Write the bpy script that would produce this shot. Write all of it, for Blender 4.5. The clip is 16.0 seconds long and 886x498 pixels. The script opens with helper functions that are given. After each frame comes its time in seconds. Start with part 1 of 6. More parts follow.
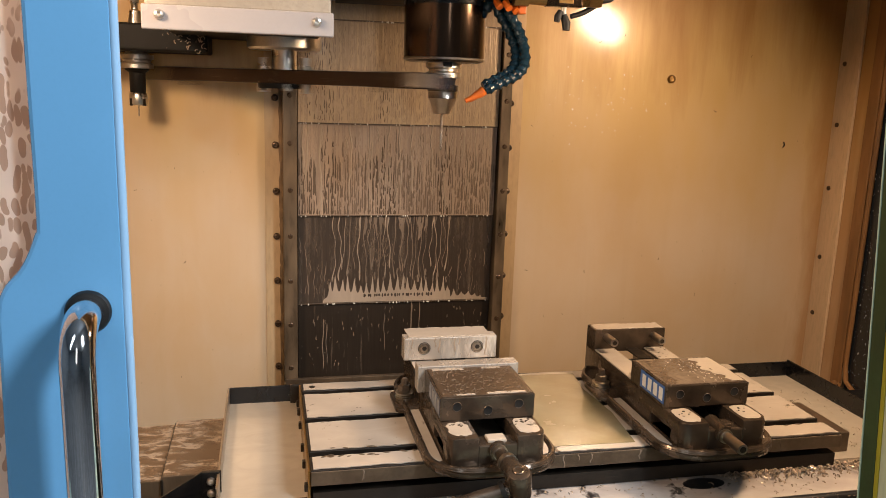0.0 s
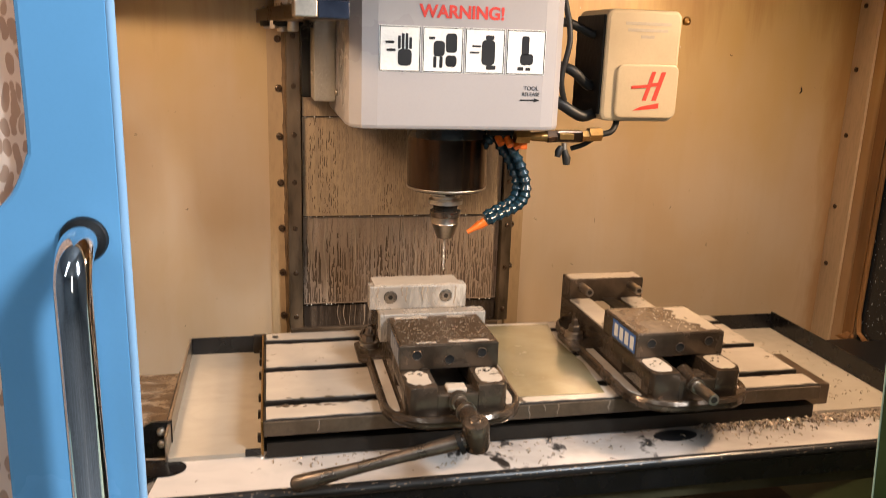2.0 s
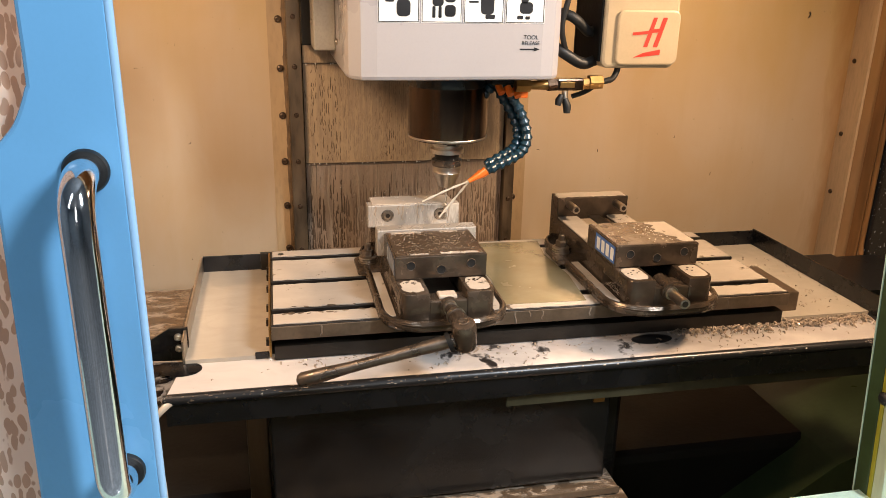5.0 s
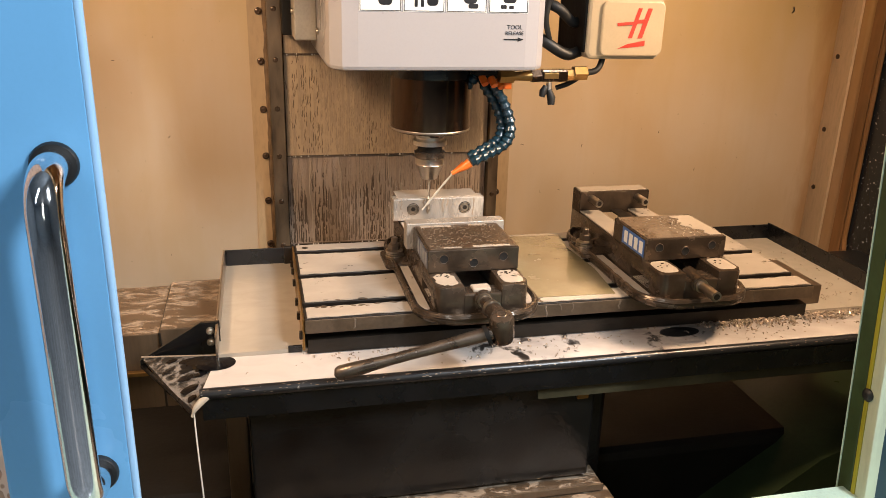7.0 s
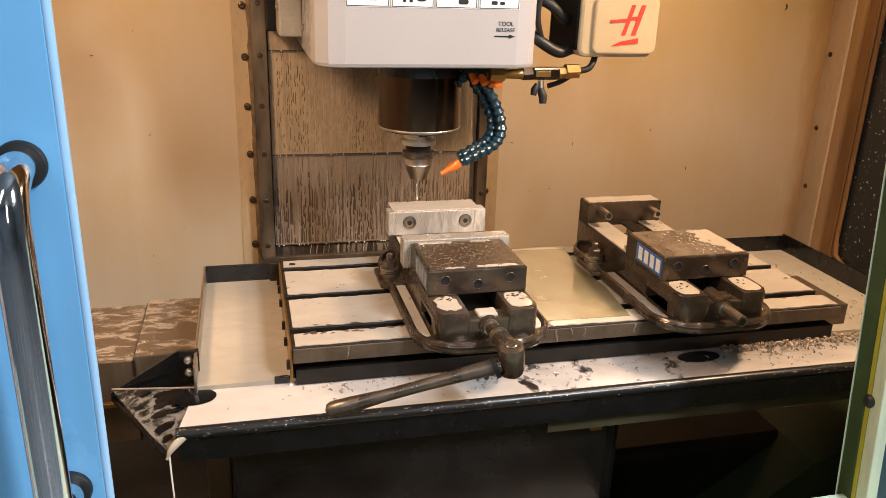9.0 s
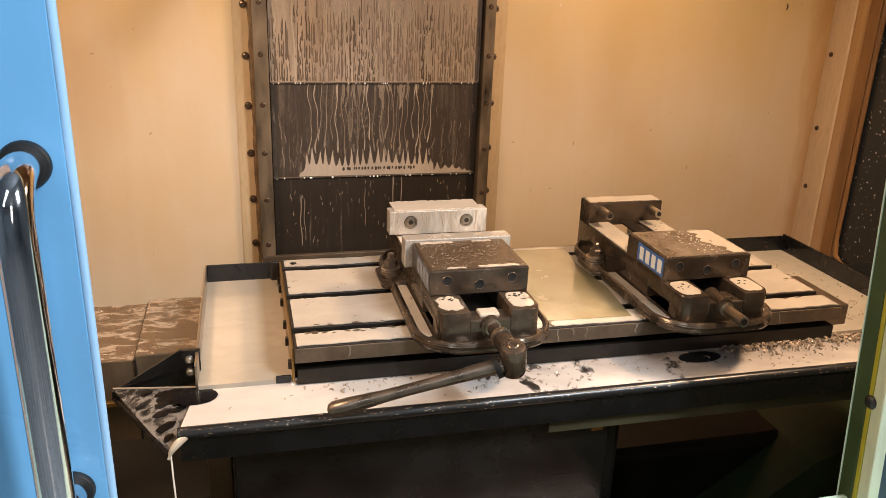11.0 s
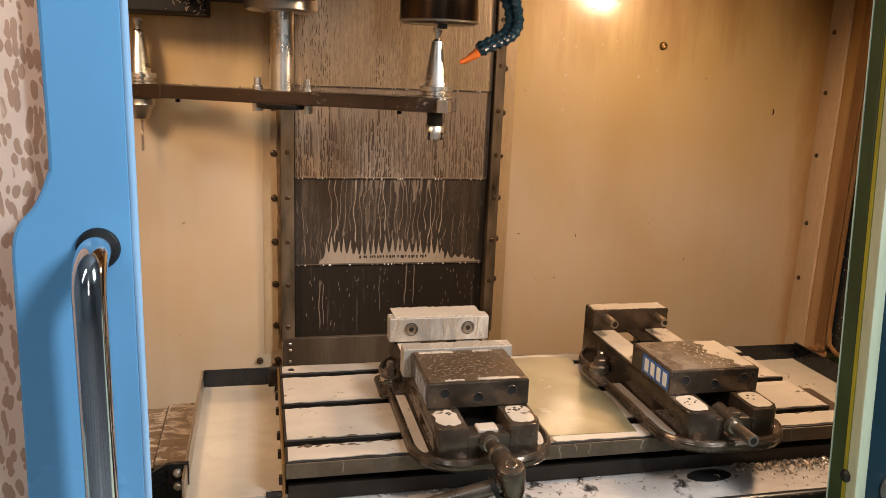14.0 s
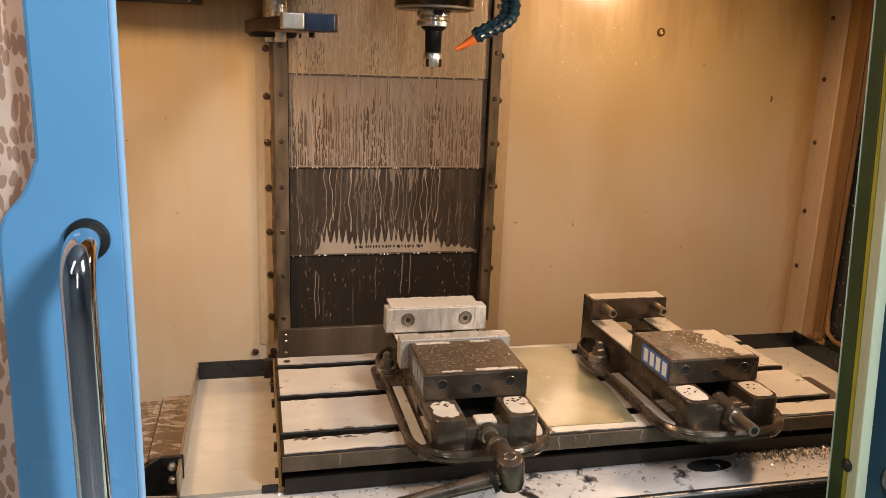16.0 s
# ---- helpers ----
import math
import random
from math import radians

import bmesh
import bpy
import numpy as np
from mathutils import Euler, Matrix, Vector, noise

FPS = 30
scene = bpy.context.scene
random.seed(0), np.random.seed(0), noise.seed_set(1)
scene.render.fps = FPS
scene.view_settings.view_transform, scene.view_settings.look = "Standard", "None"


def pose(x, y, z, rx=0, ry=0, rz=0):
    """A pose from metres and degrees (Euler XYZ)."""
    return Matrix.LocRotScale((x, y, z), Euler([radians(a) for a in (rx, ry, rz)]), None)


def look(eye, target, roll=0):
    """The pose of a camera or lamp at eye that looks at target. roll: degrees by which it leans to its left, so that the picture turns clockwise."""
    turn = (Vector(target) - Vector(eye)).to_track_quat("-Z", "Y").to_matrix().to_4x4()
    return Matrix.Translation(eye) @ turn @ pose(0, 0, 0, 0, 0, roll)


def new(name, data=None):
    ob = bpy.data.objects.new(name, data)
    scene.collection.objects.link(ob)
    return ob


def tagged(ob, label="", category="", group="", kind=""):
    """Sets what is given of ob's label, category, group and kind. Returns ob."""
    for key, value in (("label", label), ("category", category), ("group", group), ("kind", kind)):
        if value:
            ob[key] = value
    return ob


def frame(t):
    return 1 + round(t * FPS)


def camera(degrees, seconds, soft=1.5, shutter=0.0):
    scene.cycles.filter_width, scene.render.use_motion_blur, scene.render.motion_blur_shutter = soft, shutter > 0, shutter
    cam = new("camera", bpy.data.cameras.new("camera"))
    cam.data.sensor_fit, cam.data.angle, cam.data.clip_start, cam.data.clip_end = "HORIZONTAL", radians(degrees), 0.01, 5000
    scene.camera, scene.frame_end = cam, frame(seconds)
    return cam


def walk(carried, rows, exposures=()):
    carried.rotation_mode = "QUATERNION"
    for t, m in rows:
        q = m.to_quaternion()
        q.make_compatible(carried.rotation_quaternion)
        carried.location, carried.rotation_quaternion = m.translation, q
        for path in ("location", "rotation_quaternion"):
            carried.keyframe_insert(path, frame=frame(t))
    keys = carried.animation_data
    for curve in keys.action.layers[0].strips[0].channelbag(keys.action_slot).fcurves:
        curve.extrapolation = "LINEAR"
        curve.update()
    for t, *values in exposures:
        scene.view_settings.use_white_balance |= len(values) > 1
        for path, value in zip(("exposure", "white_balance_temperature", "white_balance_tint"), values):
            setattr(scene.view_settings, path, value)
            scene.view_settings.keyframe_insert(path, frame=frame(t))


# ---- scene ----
cam = camera(58.3, 16.0, soft=0.7, shutter=0.6)
PATH = [
    (0, (0.047, 0.19, 1.593), (0.478, 2.102, 1.192), 1.9),
    (0.5, (0.047, 0.201, 1.59), (0.477, 2.11, 1.178), 1.8),
    (1, (0.05, 0.209, 1.588), (0.474, 2.117, 1.163), 1.7),
    (1.5, (0.05, 0.217, 1.573), (0.47, 2.122, 1.13), 1.7),
    (2, (0.046, 0.22, 1.555), (0.466, 2.111, 1.059), 1.9),
    (2.5, (0.045, 0.216, 1.55), (0.457, 2.081, 0.955), 1.9),
    (3, (0.049, 0.206, 1.554), (0.452, 2.062, 0.927), 1.7),
    (3.5, (0.047, 0.209, 1.553), (0.45, 2.061, 0.915), 1.5),
    (4, (0.051, 0.21, 1.554), (0.449, 2.06, 0.905), 1.4),
    (4.5, (0.052, 0.206, 1.554), (0.444, 2.055, 0.901), 1.2),
    (7, (0.059, 0.221, 1.549), (0.492, 2.056, 0.883), 1.6),
    (7.5, (0.061, 0.229, 1.549), (0.498, 2.063, 0.883), 1.5),
    (8, (0.059, 0.248, 1.544), (0.515, 2.077, 0.876), 1.8),
    (8.5, (0.061, 0.257, 1.542), (0.527, 2.083, 0.872), 1.9),
    (9, (0.063, 0.256, 1.543), (0.528, 2.082, 0.872), 1.9),
    (11.5, (0.055, 0.259, 1.546), (0.525, 2.082, 0.871), 2.1),
    (12, (0.052, 0.23, 1.552), (0.518, 2.056, 0.882), 2.0),
    (12.5, (0.051, 0.188, 1.562), (0.51, 2.041, 0.966), 2.2),
    (13, (0.048, 0.161, 1.57), (0.503, 2.038, 1.05), 2.1),
    (13.5, (0.044, 0.148, 1.569), (0.49, 2.045, 1.118), 2.2),
    (14, (0.04, 0.148, 1.568), (0.483, 2.044, 1.111), 2.3),
    (14.5, (0.038, 0.152, 1.566), (0.485, 2.045, 1.101), 2.4),
    (15, (0.038, 0.156, 1.565), (0.49, 2.047, 1.096), 2.3),
    (15.5, (0.041, 0.157, 1.566), (0.493, 2.046, 1.09), 2.2),
    (16, (0.042, 0.163, 1.564), (0.495, 2.051, 1.082), 2.1),
]
EXPOSURE = [(0, -0.24), (1.2, -0.26), (2.2, -0.03), (4, 0.05), (4.6, 0.1), (7, 0.07), (9.2, 0.06), (11.3, 0.12), (12, 0.12), (12.4, 0.2), (12.7, 0.12), (13.1, -0.14), (13.5, -0.26), (16, -0.25)]
walk(cam, [(t, look(eye, target, roll)) for t, eye, target, roll in PATH], EXPOSURE)

# ---- world and lamps ----
world = bpy.data.worlds.new("shop_air")
scene.world = world
world.use_nodes = True
bg = world.node_tree.nodes["Background"]
bg.inputs[0].default_value = (0.62, 0.72, 0.85, 1)
bg.inputs[1].default_value = 0.05


def area_lamp(name, eye, target, watts, size, colour, spread=180.0, length=0.0):
    lamp = bpy.data.lights.new(name, "AREA")
    lamp.energy, lamp.color, lamp.shape, lamp.size, lamp.spread = watts, colour, "DISK", size, radians(spread)
    if length:
        lamp.shape, lamp.size_y = "RECTANGLE", length
    ob = new(name, lamp)
    ob.matrix_world = look(eye, target)
    return ob


# two work lamps under the cabin roof by the door, workshop strips, a fill
area_lamp("work_lamp", (1.17, 1.12, 1.82), (0.45, 1.50, 1.00), 12.6, 0.16, (1, 0.695, 0.445), 160)
area_lamp("work_lamp", (-0.45, 1.13, 1.89), (0.45, 1.66, 1.05), 7.8, 0.2, (1, 0.69, 0.44), 150)
area_lamp("shop_or_fill_lamp", (1.35, -0.25, 2.7), (0.0, 0.8, 1.2), 66, 0.22, (0.86, 0.93, 1.0), 180, 0.7)
area_lamp("shop_or_fill_lamp", (-1.3, -1.2, 3.1), (-1.2, -1.1, 0.0), 24, 0.25, (0.84, 0.93, 1.0), 180, 2.4)
# unseen strip added as frontal fill for the plates under the head
area_lamp("shop_or_fill_lamp", (0.5, -3.3, 2.55), (0.35, 1.9, 1.2), 22, 0.3, (1.0, 0.94, 0.88), 180, 2.4)

# ---- materials ----


class Nodes:
    def __init__(self, name):
        self.m = bpy.data.materials.new(name)
        self.m.use_nodes = True
        self.t = self.m.node_tree
        self.b = self.t.nodes["Principled BSDF"]

    def add(self, kind, **inputs):
        n = self.t.nodes.new(kind)
        for k, v in inputs.items():
            n.inputs[k.replace("_", " ")].default_value = v
        return n

    def link(self, a, b):
        self.t.links.new(a, b)

    def coords(self, scale=(1, 1, 1)):
        c = self.add("ShaderNodeTexCoord")
        m = self.add("ShaderNodeMapping", Scale=scale)
        self.link(c.outputs["Object"], m.inputs["Vector"])
        return m.outputs["Vector"]

    def noise(self, size, detail=4.0, scale=(1, 1, 1), rough=0.55, warp=0.0):
        n = self.add("ShaderNodeTexNoise", Scale=size, Detail=detail, Roughness=rough, Distortion=warp)
        self.link(self.coords(scale), n.inputs["Vector"])
        return n.outputs["Fac"]

    def ramp(self, fac, stops):
        r = self.add("ShaderNodeValToRGB")
        el = r.color_ramp.elements
        while len(el) < len(stops):
            el.new(0.5)
        for e, (p, c) in zip(el, stops):
            e.position, e.color = p, (*c, 1) if len(c) == 3 else (c[0], c[0], c[0], 1)
        self.link(fac, r.inputs["Fac"])
        return r.outputs["Color"]

    def mix(self, fac, a, b, blend="MIX"):
        n = self.add("ShaderNodeMix")
        n.data_type, n.blend_type = "RGBA", blend
        for sock, v in ((n.inputs[0], fac), (n.inputs[6], a), (n.inputs[7], b)):
            if isinstance(v, (int, float)):
                sock.default_value = v
            elif isinstance(v, tuple):
                sock.default_value = (*v, 1)
            else:
                self.link(v, sock)
        return n.outputs[2]

    def bump(self, fac, strength, distance=0.002):
        n = self.add("ShaderNodeBump", Strength=strength, Distance=distance)
        self.link(fac, n.inputs["Height"])
        self.link(n.outputs["Normal"], self.b.inputs["Normal"])

    def out(self, colour=None, rough=None, metal=0.0, **more):
        for key, v in (("Base Color", colour), ("Roughness", rough), ("Metallic", metal)):
            if v is None:
                continue
            if isinstance(v, (int, float)):
                self.b.inputs[key].default_value = v
            elif isinstance(v, tuple):
                self.b.inputs[key].default_value = (*v, 1)
            else:
                self.link(v, self.b.inputs[key])
        for k, v in more.items():
            self.b.inputs[k.replace("_", " ")].default_value = v
        return self.m


def shade(c, k):
    return tuple(min(1, v * k) for v in c)


def worn(name, colour, rough=0.45, metal=0.0, fine=180.0, coarse=9.0, spread=0.22, bump=0.15, stretch=(1, 1, 1), grit=0.35):
    """Paint or metal with grain, blotches and uneven gloss."""
    n = Nodes(name)
    a, b = n.noise(coarse, 5, stretch), n.noise(fine, 3, stretch)
    c = n.mix(n.ramp(a, [(0.3, (0,)), (0.7, (1,))]), shade(colour, 1 - spread), shade(colour, 1 + spread * 0.6))
    c = n.mix(n.ramp(b, [(0.45, (0,)), (0.75, (grit,))]), c, shade(colour, 0.6))
    r = n.ramp(a, [(0.25, (max(0.05, rough - 0.1),)), (0.75, (min(1, rough + 0.12),))])
    n.bump(b, bump, 0.0012)
    return n.out(c, r, metal)


def dripped(name, metal_colour, foam_colour, low, high, metal=0.5, size=120.0, span=None, puddle=False):
    """Sheet metal with milky runs hanging down it; span: the heights between which the runs start and end, else they run through."""
    n = Nodes(name)
    broad = n.noise(6, 3, (1, 1, 0.7))
    column = n.noise(size, 2, (1, 1, 0.035), 0.5, 0.25)
    beads = n.noise(size * 1.2, 2, (1, 1, 0.28), 0.55, 0.5)
    f = n.mix(0.38, column, beads)
    f = n.mix(0.22, f, broad)
    mask = n.ramp(f, [(low, (0,)), (high, (1,))])
    if span:
        z = n.add("ShaderNodeSeparateXYZ")
        n.link(n.coords(), z.inputs[0])
        m = n.add("ShaderNodeMapRange")
        n.link(z.outputs["Z"], m.inputs["Value"])
        m.inputs["From Min"].default_value, m.inputs["From Max"].default_value = span
        ends = n.ramp(n.noise(size * 0.8, 1, (1, 1, 0.002), 0.5, 0.0), [(0.3, (0.0,)), (0.7, (0.75,))])
        d = n.add("ShaderNodeMath")
        d.operation = "SUBTRACT"
        n.link(m.outputs["Result"], d.inputs[0])
        n.link(ends, d.inputs[1])
        cut = n.ramp(d.outputs[0], [(0.0, (0,)), (0.03, (1,))])
        mask = n.mix(1.0, mask, cut, "MULTIPLY")
        if puddle:
            x = n.add("ShaderNodeMapRange")
            n.link(z.outputs["X"], x.inputs["Value"])
            x.inputs["From Min"].default_value, x.inputs["From Max"].default_value = 0.112, 0.563
            across = n.ramp(x.outputs["Result"], [(0.10, (0,)), (0.22, (1,)), (0.70, (1,)), (0.84, (0,))])
            hem = n.ramp(m.outputs["Result"], [(0.05, (1,)), (0.34, (0,))])
            blot = n.ramp(n.mix(0.4, n.noise(70, 1, (1, 1, 0.45)), hem), [(0.52, (0,)), (0.55, (1,))])
            mask = n.mix(1.0, mask, n.mix(1.0, blot, across, "MULTIPLY"), "LIGHTEN")
    film = n.mix(n.ramp(broad, [(0.3, (0.0,)), (0.7, (0.22,))]), metal_colour, foam_colour)
    grain = n.noise(300, 2, (1, 1, 0.04))
    film = n.mix(n.ramp(grain, [(0.4, (0,)), (0.7, (0.3,))]), film, shade(metal_colour, 0.55))
    c = n.mix(mask, film, foam_colour)
    n.bump(mask, 0.25, 0.001)
    return n.out(c, n.ramp(mask, [(0, (0.34,)), (1, (0.22,))]), n.ramp(mask, [(0, (metal,)), (1, (0.0,))]))


def wetted(name, under, milk, low, high, size=26.0, metal=0.6, stretch=(1, 1, 1), thin=None):
    """A wet surface: milky coolant standing on it, with holes where the metal shows."""
    n = Nodes(name)
    a = n.noise(size, 4, stretch, 0.6, 0.8)
    b = n.noise(size * 4, 2, stretch, 0.5, 0.4)
    broad = n.noise(4, 3)
    f = n.mix(0.3, n.mix(0.25, a, b), broad)
    mask = n.ramp(f, [(low, (0,)), (high, (1,))])
    tint = n.mix(n.ramp(broad, [(0.35, (0,)), (0.7, (1,))]), milk, shade(milk, 0.82))
    tint = n.mix(n.ramp(n.noise(19, 4, (0.7, 1.3, 1), 0.6, 1.0), [(0.40, (0,)), (0.75, (0.5,))]), tint, shade(milk, 0.72))
    if thin:
        # along x the colour darkens for thin coolant and dark reflections in it
        x = n.add("ShaderNodeSeparateXYZ")
        n.link(n.coords(), x.inputs[0])
        m = n.add("ShaderNodeMapRange")
        n.link(x.outputs["X"], m.inputs["Value"])
        m.inputs["From Min"].default_value, m.inputs["From Max"].default_value = thin
        depth = n.ramp(m.outputs["Result"], [(0.0, (0,)), (0.25, (0.62,)), (0.70, (0.92,)), (1.0, (0.35,))])
        # and darkest at the back, where table shade is painted over shallow coolant
        back = n.add("ShaderNodeMapRange")
        n.link(x.outputs["Y"], back.inputs["Value"])
        back.inputs["From Min"].default_value, back.inputs["From Max"].default_value = 1.100, 1.160
        depth = n.mix(1.0, depth, n.ramp(back.outputs["Result"], [(0.0, (0.25,)), (1.0, (1,))]), "MULTIPLY")
        tint = n.mix(n.mix(1.0, depth, n.ramp(n.noise(9, 4, (0.6, 1.6, 1), 0.6, 0.8), [(0.32, (0.35,)), (0.62, (1,))]), "MULTIPLY"), tint, shade(under, 2.6))
    c = n.mix(mask, under, tint)
    n.bump(mask, 0.3, 0.0015)
    return n.out(c, n.ramp(mask, [(0, (0.3,)), (1, (0.07,))]), n.ramp(mask, [(0, (metal,)), (1, (0.0,))]))


MILK = (0.52, 0.45, 0.375)


def wall_material():
    """Cream enamelled sheet, hazed by dried coolant, with old golden and rusty stains high up."""
    n = Nodes("cream_enamel")
    broad, haze, grit = n.noise(1.9, 4), n.noise(9, 5, (1, 1, 0.5), 0.6, 0.6), n.noise(320, 2)
    c = n.mix(n.ramp(broad, [(0.34, (0,)), (0.66, (1,))]), (0.595, 0.425, 0.255), (0.655, 0.515, 0.36))
    c = n.mix(n.ramp(haze, [(0.42, (0,)), (0.75, (0.4,))]), c, (0.66, 0.55, 0.43))
    runs = n.noise(30, 3, (1, 1, 0.03))
    c = n.mix(n.ramp(runs, [(0.5, (0,)), (0.8, (0.14,))]), c, (0.50, 0.35, 0.20))
    spots = n.ramp(n.noise(95, 2), [(0.74, (0,)), (0.77, (0.4,))])
    c = n.mix(spots, c, (0.36, 0.27, 0.17))
    p = n.add("ShaderNodeSeparateXYZ")
    n.link(n.coords(), p.inputs[0])
    # golden stain of old coolant high up, breaking into runs
    h = n.add("ShaderNodeMapRange")
    n.link(p.outputs["Z"], h.inputs["Value"])
    h.inputs["From Min"].default_value, h.inputs["From Max"].default_value = 1.05, 1.72
    gold = n.mix(0.5, h.outputs["Result"], n.noise(5, 4, (1, 1, 0.35)))
    c = n.mix(n.ramp(gold, [(0.40, (0,)), (0.74, (0.9,))]), c, (0.57, 0.375, 0.125))
    # rust weeping down from the seams under the roof
    top = n.add("ShaderNodeMapRange")
    n.link(p.outputs["Z"], top.inputs["Value"])
    top.inputs["From Min"].default_value, top.inputs["From Max"].default_value = 1.28, 1.86
    weep = n.mix(0.55, top.outputs["Result"], n.noise(13, 5, (1, 1, 0.12), 0.65, 0.3))
    c = n.mix(n.ramp(weep, [(0.50, (0,)), (0.72, (0.75,))]), c, (0.33, 0.15, 0.035))
    # rust spreading from the corner seam
    side = n.add("ShaderNodeMapRange")
    n.link(p.outputs["X"], side.inputs["Value"])
    side.inputs["From Min"].default_value, side.inputs["From Max"].default_value = 1.30, 1.45
    seam = n.mix(0.5, side.outputs["Result"], n.noise(10, 5, (1, 1, 0.22), 0.65, 0.4))
    c = n.mix(n.ramp(seam, [(0.56, (0,)), (0.76, (0.7,))]), c, (0.36, 0.18, 0.055))
    n.bump(grit, 0.05, 0.0006)
    return n.out(c, n.ramp(haze, [(0.3, (0.36,)), (0.7, (0.52,))]), 0.15, Coat_Weight=0.6, Coat_Roughness=0.13)


